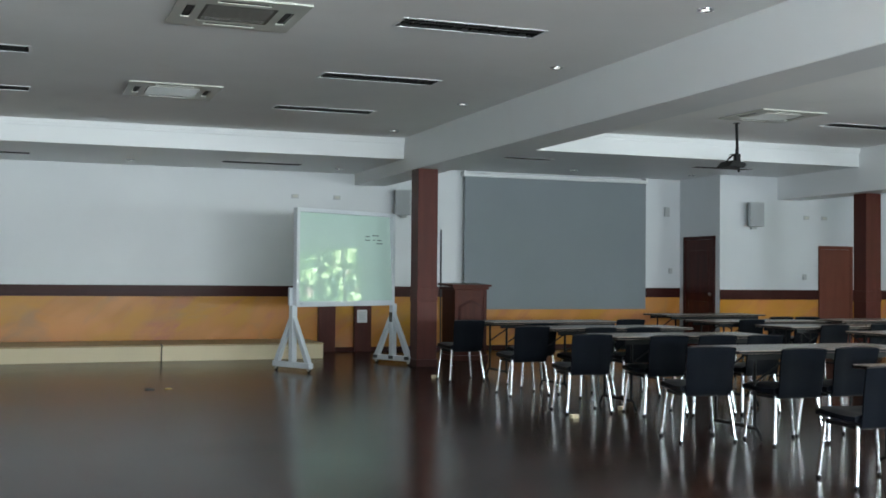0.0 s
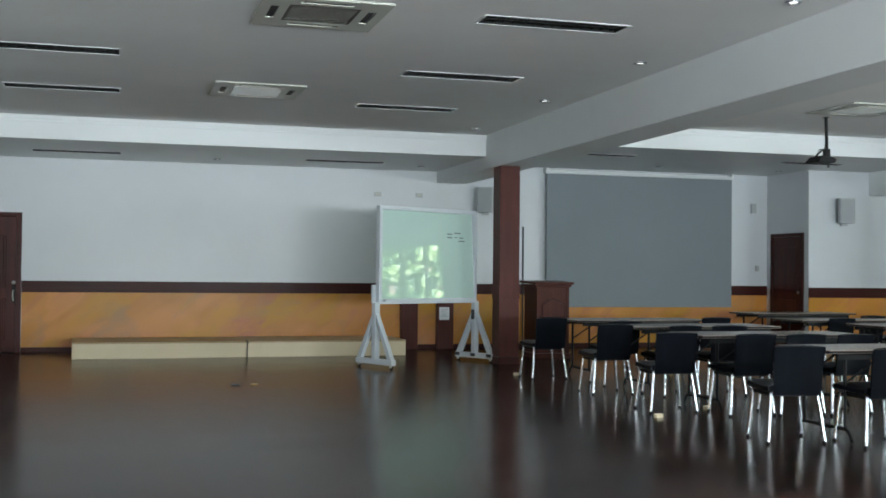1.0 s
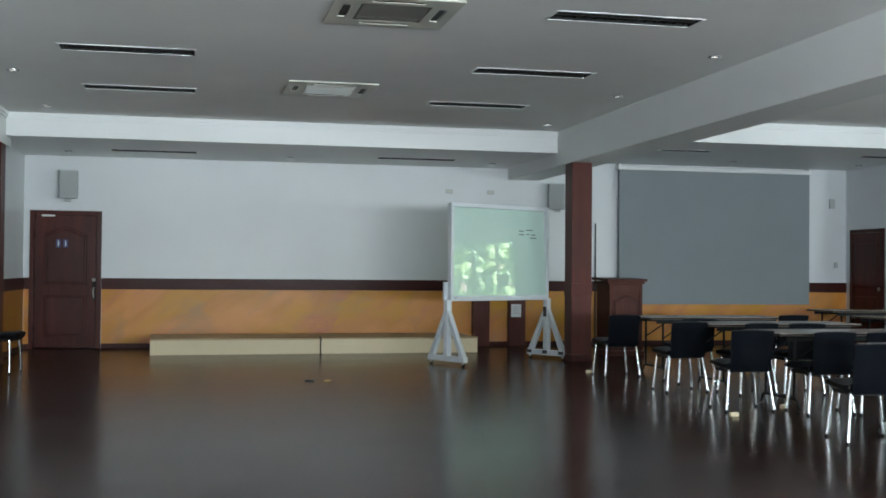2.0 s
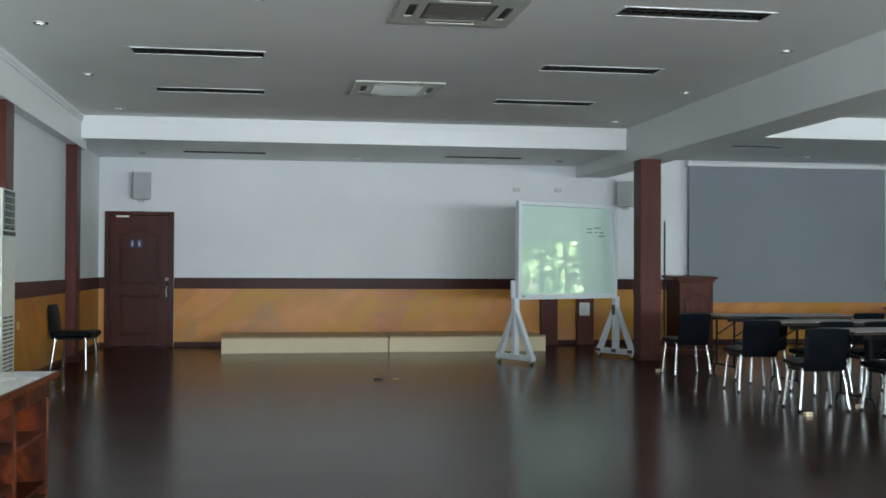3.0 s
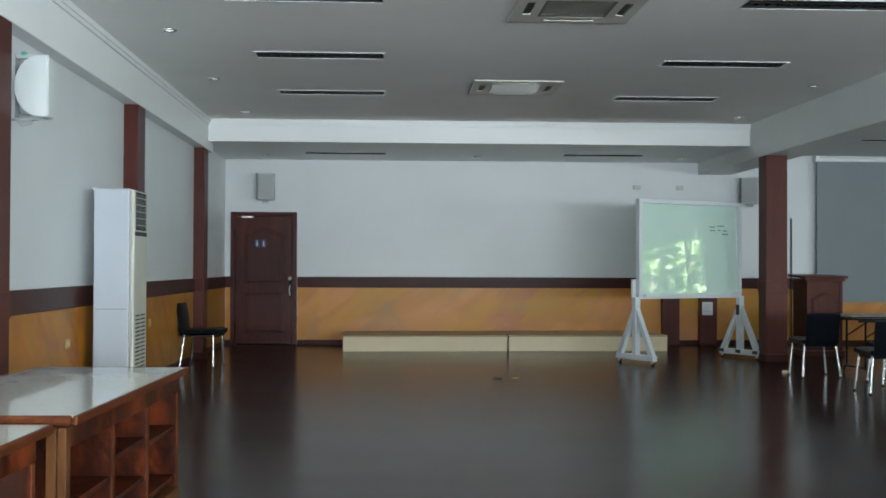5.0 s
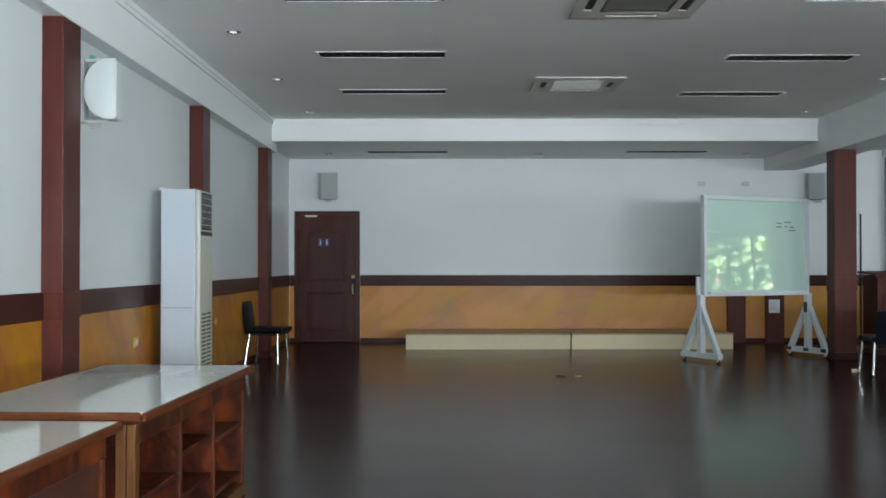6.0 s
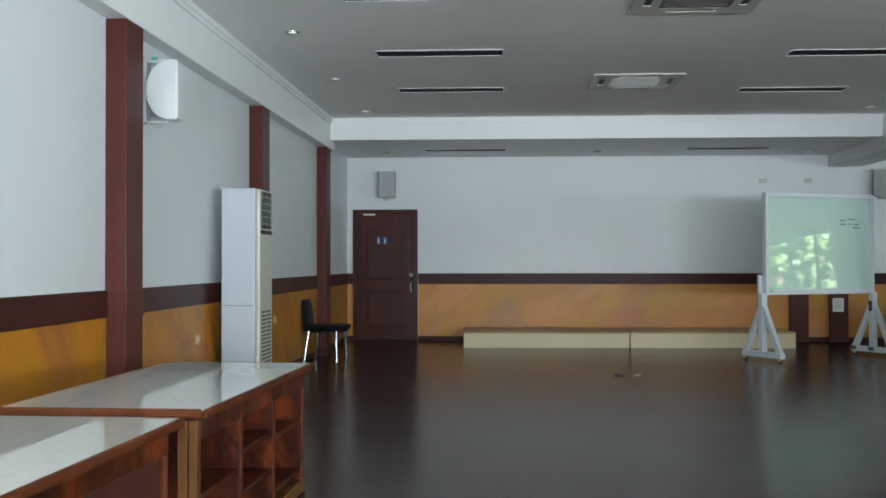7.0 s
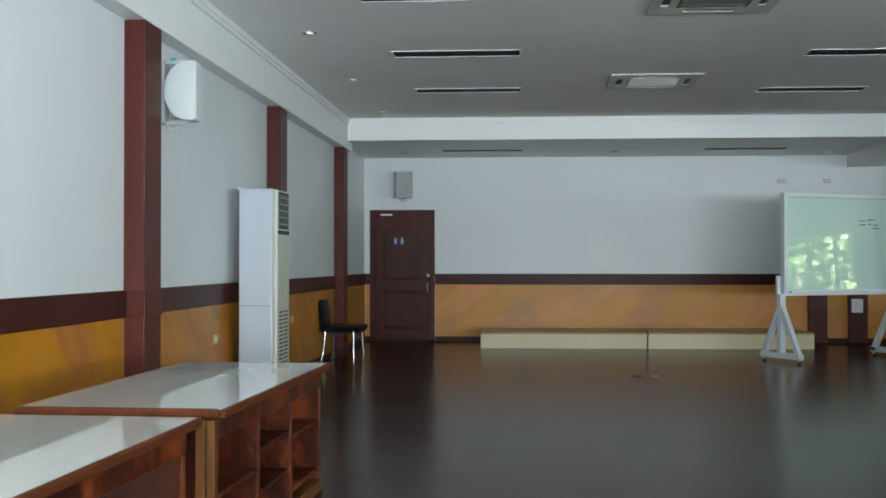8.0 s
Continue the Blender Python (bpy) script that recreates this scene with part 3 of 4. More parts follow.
# ------------------------------------------------------------ the first bay
def platform(x, y, rz, w, d, h):
    ob = thing("bench_platform", pose(x, y, 0, 0, 0, rz), "low cream painted platform with a tan top along the wall", "platform", "low platforms")
    part("body", boxes((0, w, 0.0, d, 0.0, h - 0.022), bevel=0.004), CREAM, ob)
    part("top", boxes((-0.004, w + 0.004, -0.012, d, h - 0.022, h), bevel=0.005), BENCHTOP, ob, "tan worn top")
    return ob


platform(-0.632, 16.37, 1.5, 2.415, 1.15, 0.234)
platform(1.80, 16.435, 1.2, 2.38, 1.15, 0.236)


strip = thing("joint_strip", pose(1.792, 16.40, 0), "dark worn joint strip between the two platforms", "strip")
part("upright_strip", boxes((-0.005, 0.005, -0.004, 0.03, 0.0, 0.20), bevel=0.002), DARK, strip)
part("bent_end", tube([(-0.03, 0.0, 0.246), (-0.01, 0.005, 0.244), (0.006, 0.004, 0.225), (0.004, 0.002, 0.19)], 0.009, 8), DARK, strip, "", True)


def wall_post_short(x, z):
    ob = thing("low_wall_panel", pose(x, DY - 0.02, 0), "short red-brown wooden panel against the end wall", "wall panel", "low wall panels")
    part("board", boxes((-0.14, 0.14, -0.10, 0.0, 0.0, z), bevel=0.005), POST, ob)
    part("cap", boxes((-0.15, 0.15, -0.11, -0.001, z, z + 0.02), bevel=0.004), RAIL, ob)
    return ob


wall_post_short(4.56, BAND1 - 0.03)
wall_post_short(5.17, BAND1 - 0.03)
notice = thing("paper_notice", pose(5.15, DY - 0.124, 0.585), "small white paper notice on the brown panel", "notice")
part("sheet", boxes((-0.085, 0.085, 0.0, 0.004, -0.105, 0.105)), PAPER, notice)
for k in range(5):
    part("text_bar", boxes((-0.06, 0.055 - 0.02 * (k % 2), -0.003, -0.0005, 0.06 - k * 0.028, 0.07 - k * 0.028)), GREYPL, notice)


def whiteboard():
    ob = thing("whiteboard", pose(3.235, 14.32, 0, 0, 0, 28), "mobile mint-coloured glossy board in a silver-painted wooden stand", "whiteboard")
    L, z0, z1 = 1.83, 0.86, 2.135
    part("frame", boxes((-0.0, L, -0.045, 0.025, z1 - 0.05, z1), (0, L, -0.045, 0.025, z0 - 0.022, z0 + 0.05), (0, 0.05, -0.045, 0.025, z0 + 0.05, z1 - 0.05), (L - 0.05, L, -0.045, 0.025, z0 + 0.05, z1 - 0.05), bevel=0.004), SILVER, ob)
    sheet = part("board", boxes((0.048, L - 0.048, -0.010, 0.010, -0.59, 0.59)), BOARD, ob, "glossy mint writing surface")
    sheet.matrix_local = pose(0, 0.0, (z0 + z1) / 2, -3.4, 0, 0)
    part("pen_tray", boxes((0.06, L - 0.06, -0.095, -0.046, z0 + 0.012, z0 + 0.026), (0.06, L - 0.06, -0.102, -0.095, z0 + 0.012, z0 + 0.045), bevel=0.003), SILVER, ob)
    for k, (u, w, z) in enumerate(((1.28, 0.10, 1.79), (1.42, 0.13, 1.805), (1.28, 0.10, 1.74), (1.43, 0.05, 1.745), (1.52, 0.08, 1.74), (1.50, 0.12, 1.695))):
        part("handwriting_bar", boxes((u, u + w, -0.0125, -0.0095, z - 1.4975, z - 1.4835)), INK, sheet, "faint dark handwriting")
    for u in (-0.015, L + 0.015):
        part("upright", boxes((u - 0.042, u + 0.042, -0.035, 0.035, 0.10, z0 - 0.001), bevel=0.005), SILVER, ob)
        part("upright_top", boxes((u - 0.036, u + 0.036, 0.0255, 0.06, z0 - 0.003, 1.09), bevel=0.004), SILVER, ob)
        part("foot_rail", boxes((u - 0.04, u + 0.04, -0.36, 0.36, 0.055, 0.125), bevel=0.006), SILVER, ob)
        for s in (-1, 1):
            pts = [(s * 0.345, 0.126), (s * 0.265, 0.126), (s * 0.030, 0.62), (s * 0.036, 0.72)]
            part("brace", prism(pts, "x", u - 0.032, u + 0.032, 0.004), SILVER, ob)
            caster = part("caster", lathe([(0.024, -0.012), (0.03, -0.007), (0.03, 0.007), (0.024, 0.012)], 16), BLACK, ob, "small black caster wheel", True)
            caster.matrix_local = pose(u, s * 0.32, 0.030, 0, 90, 0)
            part("caster_fork", boxes((-0.02, 0.02, -0.018, -0.013, 0.0, 0.035), (-0.02, 0.02, 0.013, 0.018, 0.0, 0.035), (-0.02, 0.02, -0.013, 0.013, 0.027, 0.035)), STEEL, ob).matrix_local = pose(u, s * 0.32, 0.022, 0, 0, 90)
        if u > 1:
            part("joint_plate", boxes((u - 0.050, u - 0.0425, -0.030, 0.030, 0.60, 0.74)), DARK, ob, "dark metal joint plate")
            for v in (-0.31, 0.0, 0.31):
                part("foot_plate", boxes((u - 0.047, u - 0.0405, v - 0.045, v + 0.045, 0.075, 0.122)), DARK, ob, "dark metal foot plate")
    return ob


whiteboard()


def wall_speaker(x, y, z, rz, label):
    ob = thing("wall_speaker", pose(x, y, z, 0, 0, rz), label, "loudspeaker", "wall loudspeakers")
    part("cabinet", prism([(-0.10, 0.0), (0.10, 0.0), (0.145, -0.13), (0.125, -0.19), (-0.125, -0.19), (-0.145, -0.13)], "z", -0.21, 0.21, 0.008), GREYPL, ob)
    part("grille", boxes((-0.118, 0.118, -0.198, -0.189, -0.19, 0.19), bevel=0.004), paint("speaker_mesh", (0.36, 0.38, 0.39), 0.6, 0.1), ob, "perforated grey grille")
    part("bracket", boxes((-0.05, 0.05, -0.03, 0.07, -0.25, -0.212), (-0.04, 0.04, 0.0, 0.07, -0.212, 0.15), bevel=0.003), GREYPL, ob)
    return ob


wall_speaker(-1.925, DY - 0.07, 2.49, 8, "grey box loudspeaker bracketed over the door")
wall_speaker(5.87, DY - 0.07, 2.48, -24, "grey box loudspeaker on the wall behind the column")
wall_speaker(11.92, JY - 0.07, 2.38, -18, "grey box loudspeaker on the boxed-out wall")


def wall_plate(x, y, z, label):
    ob = thing("wall_plate", pose(x, y, z), label, "wall plate", "small wall plates")
    part("plate", boxes((-0.06, 0.06, -0.012, 0.0, -0.035, 0.035), bevel=0.003), GREYPL, ob)
    part("socket", boxes((-0.04, 0.04, -0.016, -0.011, -0.018, 0.018), bevel=0.002), PLASTICY, ob)
    return ob


for x, y, z in ((4.03, DY, 2.535), (4.73, DY, 2.535), (13.09, JY, 2.364), (13.48, JY, 2.364)):
    wall_plate(x, y, z, "small grey socket plate high on the wall")


def floor_conditioner():
    """Tall free-standing unit beside the wall."""
    ob = thing("standing_air_conditioner", pose(-2.455, 9.50, 0), "tall off-white floor-standing air conditioner beside the wall", "air conditioner")
    w, d, h = 0.325, 0.42, 1.895
    part("body", boxes((-0.0, w - 0.03, 0.0, d + 0.1, 0.03, h), bevel=0.010), SIDEPL, ob)
    part("base", boxes((0.01, w - 0.02, 0.01, d + 0.09, 0.0, 0.03)), DARK, ob)
    front = part("front", boxes((w - 0.03, w + 0.01, 0.012, d + 0.085, 0.04, h - 0.008), bevel=0.012), PLASTICY, ob, "yellowed front panel")
    part("outlet", boxes((w + 0.008, w + 0.013, 0.06, d + 0.03, 1.55, 1.87)), SLOT, front, "dark air outlet")
    for k in range(5):
        part("outlet_vane", boxes((w + 0.012, w + 0.020, 0.06, d + 0.03, 1.59 + k * 0.058, 1.594 + k * 0.058)), PLASTICY, front)
    for k in range(6):
        u = 0.09 + k * 0.065
        part("outlet_bar", boxes((w + 0.012, w + 0.0145, u, u + 0.006, 1.565, 1.855)), GREYPL, front)
    part("control_strip", boxes((w + 0.008, w + 0.014, 0.03, d + 0.06, 1.50, 1.535)), BLACK, front, "dark control strip")
    for k in range(22):
        z = 0.10 + k * 0.034
        for v0, v1 in ((0.075, 0.235), (0.275, 0.435)):
            part("intake_slot", boxes((w + 0.007, w + 0.0125, v0, v1, z, z + 0.015), bevel=0.002), DARK, front)
    part("side_seam", boxes((0.02, w - 0.05, -0.002, 0.004, 0.88, 0.884)), DARK, ob)
    part("top_lug", boxes((-0.02, 0.02, 0.02, 0.08, h - 0.01, h + 0.012), bevel=0.003), SILVER, ob)
    return ob


floor_conditioner()


def wall_dish():
    """White half-round fan-like hood on a bracket high on the wall."""
    ob = thing("wall_light_hood", pose(LX + 0.155, 7.66, 2.447), "white half-round plastic hood bracketed high on the side wall", "wall fixture")
    r, n = 0.207, 28
    pts = [(0.128, -r), (0.134, -r + 0.006), (0.134, r - 0.006), (0.128, r)]
    for k in range(n + 1):
        a = math.pi / 2 + math.pi * k / n
        pts.append((0.085 + 0.170 * math.cos(a), r * math.sin(a)))
    part("hood", prism(pts, "y", -0.09, 0.06, 0.008), HOOD, ob, "", True)
    # paler strip paints the light caught on the hood's room-facing side
    part("lit_side_strip", boxes((0.1345, 0.140, -0.082, 0.052, -r + 0.012, r - 0.012), bevel=0.002), PLASTIC, ob)
    part("rear_box", boxes((-0.10, 0.02, 0.061, 0.17, -0.17, 0.17), bevel=0.006), GREYPL, ob, "grey housing behind the hood")
    part("bracket", boxes((-0.14, -0.09, -0.05, 0.05, -0.22, 0.22), (-0.11, 0.12, -0.02, 0.02, 0.195, 0.222), (-0.11, 0.06, -0.012, 0.012, -0.222, -0.208), bevel=0.003), GREYPL, ob, "grey metal bracket")
    part("cable", tube([(-0.10, -0.03, -0.2), (-0.04, -0.05, -0.27), (0.02, -0.04, -0.25), (0.03, -0.03, -0.2)], 0.004, 6), GREYPL, ob, "loose grey cable", True)
    part("clip", boxes((-0.06, -0.03, -0.03, 0.03, 0.215, 0.24), bevel=0.003), paint("teal_clip", (0.06, 0.30, 0.28), 0.5), ob, "teal clip")
    return ob


wall_dish()

outlet = thing("wall_outlet", pose(LX + 0.007, 9.09, 0.62), "small cream wall outlet on the orange paint", "outlet")
part("plate", boxes((0, 0.012, -0.06, 0.06, -0.04, 0.04), bevel=0.003), OCHRE, outlet)
part("socket", boxes((0.011, 0.015, -0.035, 0.035, -0.02, 0.02)), PLASTICY, outlet)


# ------------------------------------------------------------ display counters
def counter(m, x0, y1, h, bays, shelves):
    """Local origin on the floor below the near corner of the open side; the body lies towards -x and +y."""
    ob = thing("display_counter", m, "worn red-brown wooden counter with open shelves and a glossy pale top", "counter", "counters")
    x1, y0 = 0.0, 0.0
    t = 0.028
    fx = x1 - 0.055
    part("top_board", boxes((x0 + 0.02, x1 - 0.013, y0 + 0.013, y1 - 0.013, h - 0.034, h - 0.003)), LAMINATE, ob, "glossy pale laminate top").location.z = 0.002
    part("edge_moulding", boxes((x1 - 0.022, x1, y0, y1, h - 0.038, h), (x0, x1 - 0.022, y0, y0 + 0.022, h - 0.038, h), (x0, x1 - 0.022, y1 - 0.022, y1, h - 0.038, h), (x0, x0 + 0.022, y0 + 0.022, y1 - 0.022, h - 0.038, h), bevel=0.011), EDGEW, ob, "rounded worn wooden edge")
    part("apron", boxes((fx - 0.02, fx, y0 + 0.03, y1 - 0.03, h - 0.13, h - 0.038), (x0 + 0.05, fx - 0.02, y0 + 0.03, y0 + 0.05, h - 0.13, h - 0.038)), CASEW, ob)
    part("back_panel", boxes((x0 + 0.06, x0 + 0.08, y0 + 0.04, y1 - 0.04, 0.0, h - 0.038)), CASEW, ob)
    part("inner_panel", boxes((fx - 0.42, fx - 0.40, y0 + 0.04, y1 - 0.04, 0.06, h - 0.038)), CASEW, ob)
    part("plinth", boxes((x0 + 0.08, fx + 0.012, y0 + 0.03, y1 - 0.03, 0.0, 0.065), bevel=0.004), CASEY, ob, "lighter wooden plinth")
    for y in bays:
        part("divider", boxes((fx - 0.40, fx, y - t / 2, y + t / 2, 0.065, h - 0.131), bevel=0.003), CASEW, ob)
        part("divider_edge", boxes((fx, fx + 0.006, y - t / 2 - 0.004, y + t / 2 + 0.004, 0.065, h - 0.131), bevel=0.002), EDGEW, ob)
    for (a, b), zs in zip(zip(bays, bays[1:]), shelves):
        for z in zs:
            part("shelf", boxes((fx - 0.40, fx - 0.006, a + t / 2, b - t / 2, z - 0.012, z + 0.012), bevel=0.003), CASEW, ob)
    return ob


main_counter = counter(pose(-1.128, 4.165, 0, 0, 0, -1.7), -0.84, 1.985, 0.70, (0.045, 0.67, 1.27, 1.93), ((0.345,), (0.42, 0.235), (0.385, 0.12)))
second = counter(pose(-1.268, 1.70, 0, 0, 0, -1.8), -0.82, 2.40, 0.68, (0.05, 1.2, 2.33), ((), ()))
part("closed_panel", boxes((-0.075, -0.060, 0.06, 2.30, 0.07, 0.548), bevel=0.003), PANELW, second, "closed wooden side panel")

part("corner_post", boxes((-0.118, -0.078, 0.004, 0.050, 0.0, 0.655), (-0.074, -0.040, 0.000, 0.050, 0.0, 0.655), bevel=0.004), CASEY, main_counter, "pale worn split corner post")

cover = thing("blank_outlet", pose(LX + 0.007, 12.18, 0.626), "small round cream outlet cover on the orange paint", "outlet")
part("cover", lathe([(0.045, 0.0), (0.045, 0.012), (0.03, 0.022)], 18), OCHRE, cover, "", True).matrix_local = pose(0, 0, 0, 0, 90, 0)


# ------------------------------------------------------------ chairs and tables
def bent_sheet(width0, width1, path, thick, rows=8, bow=0.02):
    """A padded sheet following a side path of (y, z), bowed across its width."""
    bm = bmesh.new()
    n, grid = len(path), []
    for side in (0, 1):
        layer = []
        for i, (y, z) in enumerate(path):
            a, b = path[max(i - 1, 0)], path[min(i + 1, n - 1)]
            d = Vector((0, b[0] - a[0], b[1] - a[1])).normalized()
            nrm = Vector((0, -d.z, d.y))
            w = width0 + (width1 - width0) * i / (n - 1)
            row = []
            for k in range(rows + 1):
                u = k / rows * 2 - 1
                edge = 1 - 0.55 * max(0, abs(u) - 0.86) / 0.14
                p = Vector((u * w / 2, y, z)) + nrm * ((side * 2 - 1) * thick / 2 * edge + bow * (u * u))
                row.append(bm.verts.new(p))
            layer.append(row)
        grid.append(layer)
    for side in (0, 1):
        for i in range(n - 1):
            for k in range(rows):
                f = (grid[side][i][k], grid[side][i][k + 1], grid[side][i + 1][k + 1], grid[side][i + 1][k])
                bm.faces.new(f if side else f[::-1])
    for i in range(n - 1):
        for k in (0, rows):
            bm.faces.new((grid[0][i][k], grid[0][i + 1][k], grid[1][i + 1][k], grid[1][i][k]))
    for i in (0, n - 1):
        for k in range(rows):
            bm.faces.new((grid[0][i][k], grid[0][i][k + 1], grid[1][i][k + 1], grid[1][i][k]))
    bmesh.ops.recalc_face_normals(bm, faces=bm.faces)
    return bm


def chair(m, label):
    """Local +y is the way the sitter faces; the origin lies on the floor under the seat."""
    ob = thing("conference_chair", m, label, "chair", "conference chairs")
    part("seat", bent_sheet(0.43, 0.42, [(-0.20, 0.405), (-0.1, 0.40), (0.05, 0.405), (0.17, 0.415), (0.215, 0.405)], 0.066, 8, 0.008), LEATHER, ob, "", True)
    part("backrest", bent_sheet(0.375, 0.395, [(-0.195, 0.37), (-0.215, 0.45), (-0.225, 0.55), (-0.24, 0.65), (-0.262, 0.735)], 0.032, 8, 0.022), LEATHER, ob, "", True)
    part("seat_frame", boxes((-0.19, 0.19, -0.19, -0.165, 0.352, 0.374), (-0.19, 0.19, 0.155, 0.18, 0.352, 0.374), (-0.19, -0.165, -0.165, 0.155, 0.352, 0.374), (0.165, 0.19, -0.165, 0.155, 0.352, 0.374)), BLACK, ob)
    for sx in (-1, 1):
        for y0, y1 in ((-0.18, -0.225), (0.150, 0.165)):
            leg = part("leg", tube([(sx * 0.182, y0, 0.372), (sx * 0.222, y1, 0.012)], [0.0150, 0.0145], 12), CHROME, ob, "chrome leg", True)
            part("rubber_foot", lathe([(0.015, 0.0), (0.017, 0.004), (0.016, 0.02)], 12), BLACK, leg).location = (sx * 0.2225, y1, 0.0)
    return ob


def table(x, y, w, d, h=0.705):
    """Folding table, its near left corner at x, y."""
    ob = thing("folding_table", pose(x, y, 0), "grey-brown laminate folding table on dark metal legs", "table", "folding tables")
    part("tabletop", boxes((0, w, 0, d, h - 0.026, h), bevel=0.006), TABLETOP, ob)
    part("edge_band", boxes((-0.002, w + 0.002, -0.002, d + 0.002, h - 0.022, h - 0.006)), BLACK, ob, "black edge band")
    part("apron", boxes((0.10, w - 0.10, 0.04, 0.06, h - 0.075, h - 0.027), (0.10, w - 0.10, d - 0.06, d - 0.04, h - 0.075, h - 0.027)), BLACK, ob)
    for x0, s in ((0.20, 1), (w - 0.20, -1)):
        for yy in (0.09, d - 0.09):
            part("leg", tube([(x0, yy, h - 0.03), (x0, yy, 0.10)], 0.013, 10), BLACK, ob, "", True)
            part("brace", tube([(x0, yy, 0.45), (x0 + s * 0.34, yy, h - 0.04)], 0.009, 8), BLACK, ob, "", True)
        part("foot_bar", tube([(x0, 0.0, 0.012), (x0, 0.03, 0.075), (x0, 0.07, 0.10), (x0, d - 0.07, 0.10), (x0, d - 0.03, 0.075), (x0, d, 0.012)], 0.014, 10), BLACK, ob, "", True)
    return ob


NEAR = [(5.06, 5.24), (5.09, 7.22), (5.13, 9.18), (5.25, 10.82), (5.26, 12.42)]
first_table = table(*NEAR[0], 1.76, 0.70)
FAR = [(8.25, 12.25), (8.25, 10.70), (9.0, 14.60), (8.25, 9.10), (10.3, 12.3)]
for x, y in NEAR[1:] + FAR:
    copy_thing(first_table, pose(x, y, 0))

first_chair = chair(pose(4.92, 12.68, 0, 0, 0, 2), "black leatherette chair with chrome legs pushed up to a folding table")
chair(pose(-2.245, 13.95, 0, 0, 0, -97) @ Matrix.Scale(1.07, 4), "black leatherette chair with chrome legs standing against the wall")
CHAIRS = [
    (4.98, 11.0, -1), (4.877, 9.43, -5), (5.467, 9.10, -1), (4.925, 7.56, -9), (5.487, 7.236, -2), (4.91, 5.65, -5),
    (5.47, 11.82, 0), (7.10, 12.65, 0), (5.58, 10.69, 9), (6.10, 10.62, -2), (5.948, 9.05, -1), (6.40, 8.99, 4), (6.0, 7.26, -2),
    (8.75, 12.45, 3), (9.74, 13.15, 2), (10.18, 13.12, -3), (8.8, 10.9, 0), (9.5, 10.9, 2),
]
for x, y, r in CHAIRS:
    c = copy_thing(first_chair, pose(x, y, 0, 0, 0, r))
    tagged(c, "black leatherette chair with chrome legs pushed up to a folding table")


# ------------------------------------------------------------ the second bay
def lectern():
    ob = thing("lectern", pose(6.18, 15.78, 0), "dark red-brown wooden lectern with an arched panel", "lectern")
    w, f, r = 0.255, -0.27, 0.27
    part("body", boxes((-w, w, f, r, 0.08, 1.06), bevel=0.006), PODW, ob)
    part("plinth", boxes((-w - 0.03, w + 0.03, f - 0.03, r + 0.03, 0.0, 0.08), bevel=0.006), PODW, ob)
    pts = [(-0.17, 0.22), (0.17, 0.22), (0.17, 0.80)] + [(0.17 - 0.34 * k / 12, 0.80 + 0.075 * math.sin(math.pi * k / 12) ** 1.5) for k in range(1, 12)] + [(-0.17, 0.80)]
    part("arch_moulding", prism([(x * 1.13, 0.51 + (z - 0.51) * 1.07) for x, z in pts], "y", f - 0.010, f + 0.004, 0.003), RAIL, ob)
    part("arched_panel", prism(pts, "y", f - 0.020, f - 0.004, 0.006), PODW, ob)
    for x in (-w + 0.022, w - 0.022):
        part("stile", boxes((x - 0.022, x + 0.022, f - 0.016, f + 0.002, 0.08, 1.05), bevel=0.003), PODW, ob)
    part("top_rail", boxes((-w + 0.045, w - 0.045, f - 0.014, f + 0.002, 0.95, 1.05), bevel=0.003), PODW, ob)
    part("cornice", boxes((-w - 0.03, w + 0.03, f - 0.03, r + 0.03, 1.06, 1.10), bevel=0.008), PODW, ob)
    part("top", prism([(f - 0.06, 1.10), (r + 0.05, 1.12), (r + 0.05, 1.155), (f - 0.06, 1.135)], "x", -w - 0.06, w + 0.06, 0.006), PODW, ob)
    return ob


lectern()


def roller_screen():
    ob = thing("projection_screen", pose(8.70, DY - 0.14, 0), "large grey roller screen pulled down over the wall", "projection screen")
    x = 1.765
    part("case", tube([(-x - 0.03, 0, 2.995), (x + 0.03, 0, 2.995)], 0.032, 14), TRIMW, ob, "white roller tube", True)
    part("sheet", boxes((-x, x, -0.004, 0.004, 0.72, 2.97)), SCREEN, ob)
    part("bottom_bar", boxes((-x, x, -0.012, 0.012, 0.695, 0.72), bevel=0.004), SCREEN, ob)
    for s in (-1, 1):
        part("bracket", boxes((s * x - 0.02, s * x + 0.02, -0.03, 0.14, 2.97, 3.06), bevel=0.003), TRIMW, ob)
    return ob


roller_screen()


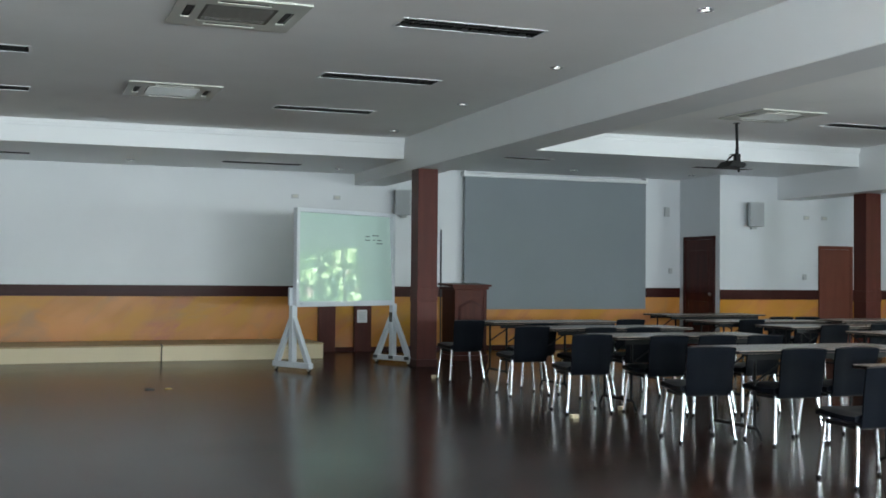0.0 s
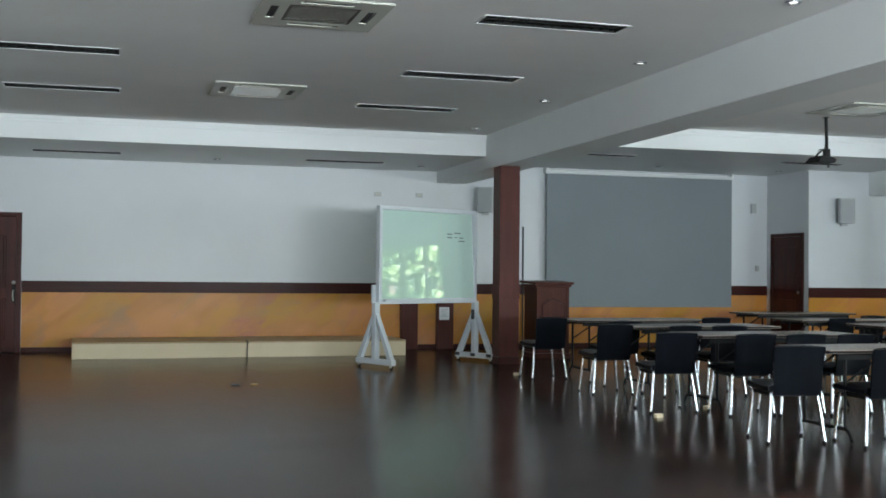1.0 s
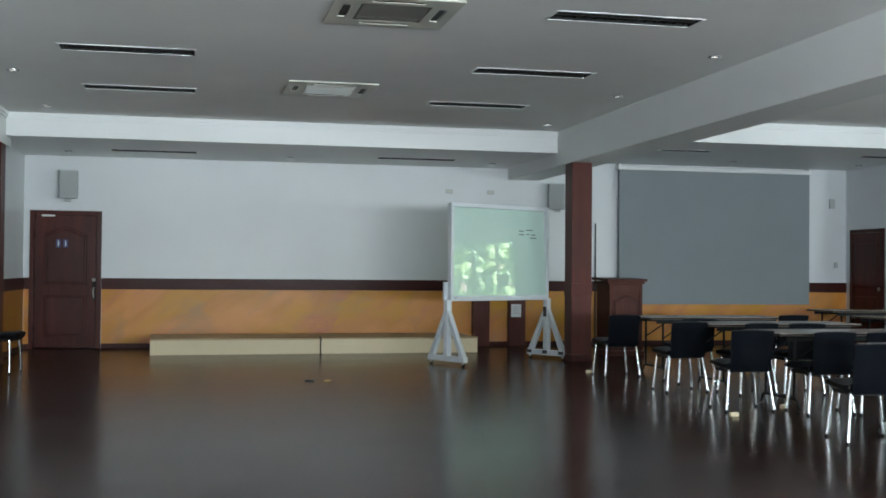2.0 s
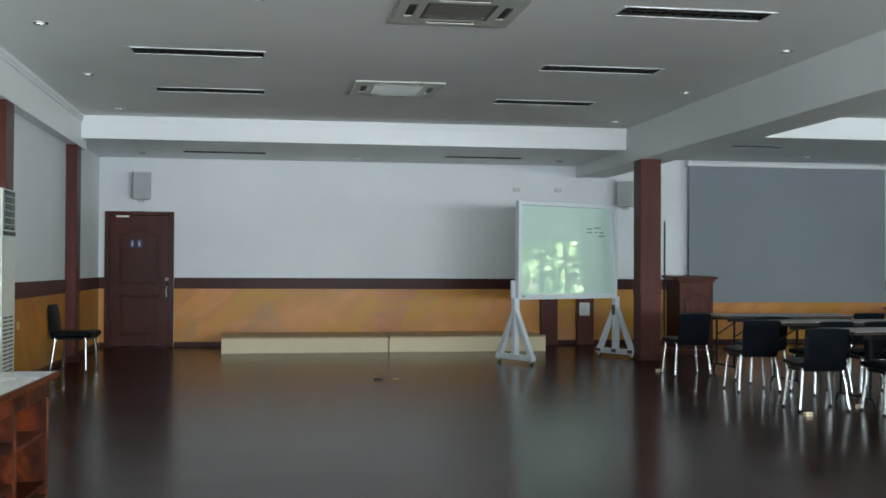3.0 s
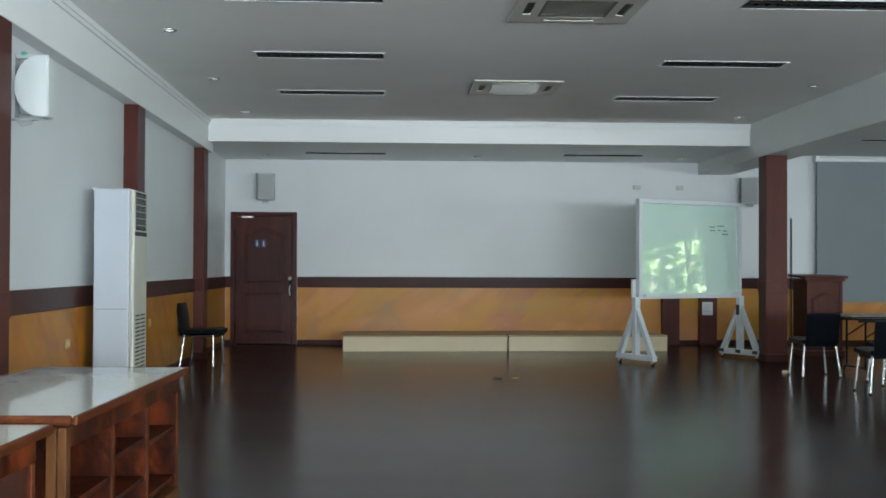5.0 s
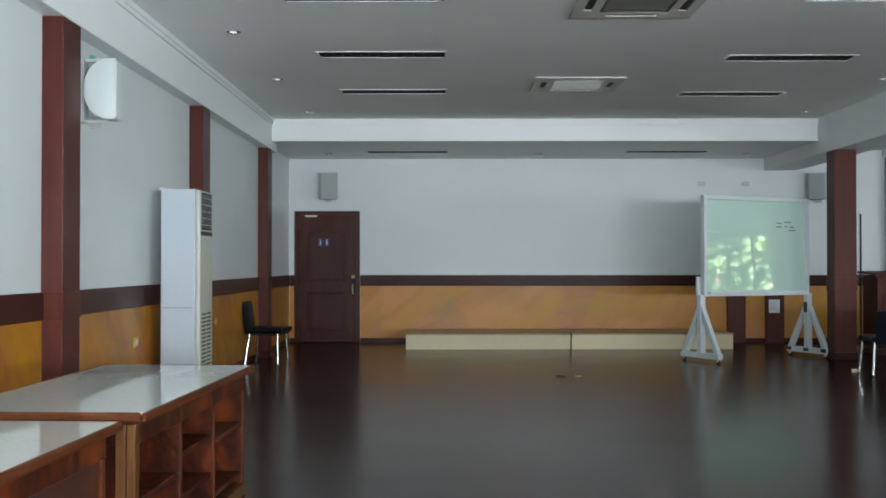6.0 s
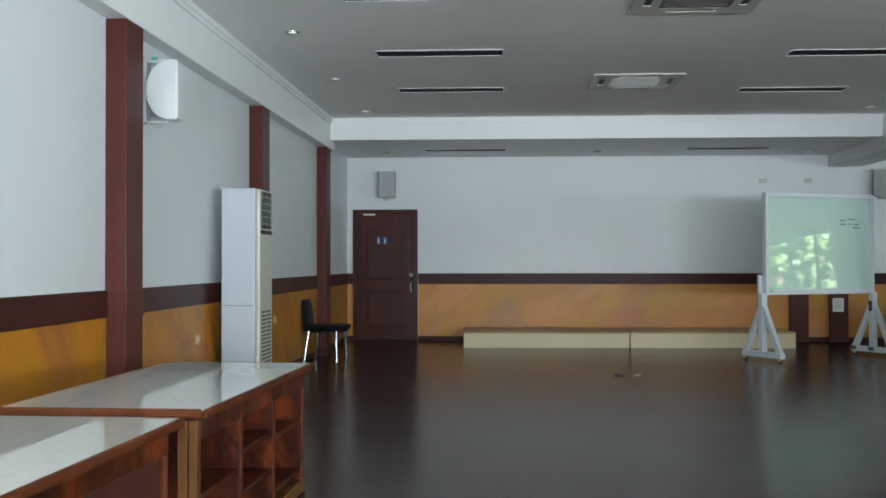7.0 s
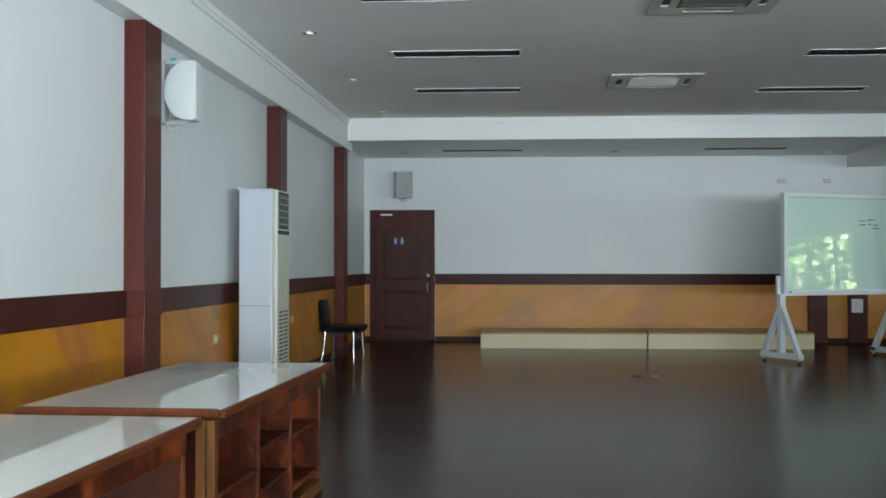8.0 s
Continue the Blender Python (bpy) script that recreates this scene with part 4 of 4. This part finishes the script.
def projector():
    ob = thing("ceiling_projector", pose(8.96, 12.80, ZC2), "black projector on a black ceiling pole", "projector")
    part("ceiling_plate", boxes((-0.035, 0.035, -0.035, 0.035, -0.008, 0.0), bevel=0.003), BLACK, ob)
    part("pole", tube([(0, 0, -0.007), (0.015, 0, -0.46)], 0.020, 12), BLACK, ob, "", True)
    part("clamp", boxes((-0.028, 0.045, -0.035, 0.035, -0.56, -0.42), bevel=0.005), BLACK, ob)
    body = part("body", prism([(-0.235, -0.615), (0.03, -0.62), (0.065, -0.575), (0.02, -0.545), (-0.15, -0.525)], "y", -0.15, 0.15, 0.01), BLACK, ob)
    part("lens", tube([(-0.10, 0.15, -0.575), (-0.10, 0.19, -0.575)], 0.03, 14), CHROME, body, "lens ring", True)
    part("arm", tube([(-0.16, 0.0, -0.53), (-0.06, 0.0, -0.44), (0.0, 0.0, -0.44)], 0.012, 8), BLACK, ob, "", True)
    part("cable", tube([(-0.12, 0.05, -0.535), (-0.07, 0.05, -0.43), (0.0, 0.03, -0.42), (0.012, 0.024, -0.30)], 0.007, 6), BLACK, ob, "", True)
    part("knob", tube([(0.035, 0, -0.61), (0.04, 0, -0.67)], 0.016, 8), BLACK, ob, "", True)
    return ob


projector()

pole = thing("wall_rod", pose(6.56, DY - 0.03, 0), "thin dark rod leaning upright against the wall", "rod")
part("rod", tube([(0, 0, 0.0), (0.0, 0.012, 2.05)], 0.013, 8), DARK, pole, "", True)

for x, y, z, w, h in ((10.98, DY, 2.475, 0.05, 0.085), (11.06, DY, 1.39, 0.03, 0.05), (13.04, JY, 1.297, 0.033, 0.05)):
    sw = thing("wall_switch", pose(x, y, z), "small grey switch box on the white wall", "switch", "wall switches")
    part("box", boxes((-w, w, -0.04, 0.0, -h, h), bevel=0.004), GREYPL, sw)
    part("button", boxes((-w * 0.5, w * 0.4, -0.046, -0.039, -h * 0.5, h * 0.4)), GREYPL, sw)

# small things lying on the floor
for x, y, r in ((4.57, 8.95, 10), (4.706, 13.0, -20), (5.3, 9.4, 30)):
    blk = thing("floor_block", pose(x, y, 0, 0, 0, r), "small pale wooden block lying on the floor", "block", "floor blocks")
    part("block", boxes((-0.036, 0.036, -0.024, 0.024, 0, 0.035), bevel=0.005), CREAM, blk)
for x, y, w, mat in ((1.24, 12.46, 0.055, DARK), (1.44, 12.47, 0.042, OCHRE)):
    plate = thing("floor_socket", pose(x, y, 0), "small flat floor socket cover", "floor socket", "floor sockets")
    part("cover", lathe([(w, 0.0), (w, 0.006), (w * 0.8, 0.012)], 18), mat, plate, "", True)


# ------------------------------------------------------------ floor boards
def plank_mesh(length, width):
    """One board from its corner, its top edges eased by a millimetre, its top on the floor line."""
    e = 0.0003
    bm = bmesh.new()
    low = [bm.verts.new(p) for p in ((0, 0, -0.004), (length, 0, -0.004), (length, width, -0.004), (0, width, -0.004))]
    mid = [bm.verts.new(p) for p in ((0, 0, -e), (length, 0, -e), (length, width, -e), (0, width, -e))]
    top = [bm.verts.new(p) for p in ((e, e, 0), (length - e, e, 0), (length - e, width - e, 0), (e, width - e, 0))]
    for a, b in ((low, mid), (mid, top)):
        for k in range(4):
            bm.faces.new((a[k], a[(k + 1) % 4], b[(k + 1) % 4], b[k]))
    bm.faces.new(top)
    data = bpy.data.meshes.new("plank")
    bm.to_mesh(data)
    bm.free()
    data.materials.append(FLOOR)
    return data


PITCH, LONG, GAP = 0.105, 1.9, 0.0003
plank = plank_mesh(LONG - GAP, PITCH - GAP)
verts, faces, singles = [], [], 0
for row in range(int((DY - FY) / PITCH) + 1):
    y = FY + row * PITCH
    start = LX - LONG * ((row * 0.37) % 1.0)
    for k in range(12):
        x = start + k * LONG
        if x > RX:
            break
        if 5.4 < y < 11.6 and -2.6 < x < 6.0 and singles < 300:
            board = new("plank", plank)
            board.location = (x, y, 0)
            board.parent = floor
            singles += 1
            continue
        x0, x1, y1 = max(x, LX), min(x + LONG - GAP, RX), y + PITCH - GAP
        n, e = len(verts), 0.0003
        verts += [(x0, y, -0.004), (x1, y, -0.004), (x1, y1, -0.004), (x0, y1, -0.004),
                  (x0 + e, y + e, 0), (x1 - e, y + e, 0), (x1 - e, y1 - e, 0), (x0 + e, y1 - e, 0)]
        faces += [(n + 4, n + 5, n + 6, n + 7)] + [(n + i, n + (i + 1) % 4, n + 4 + (i + 1) % 4, n + 4 + i) for i in range(4)]
data = bpy.data.meshes.new("planks")
data.from_pydata(verts, [], faces)
data.materials.append(FLOOR)
rest = new("planks", data)
rest.parent = floor
tagged(rest, "remaining dark brown floor boards", kind="stuff")
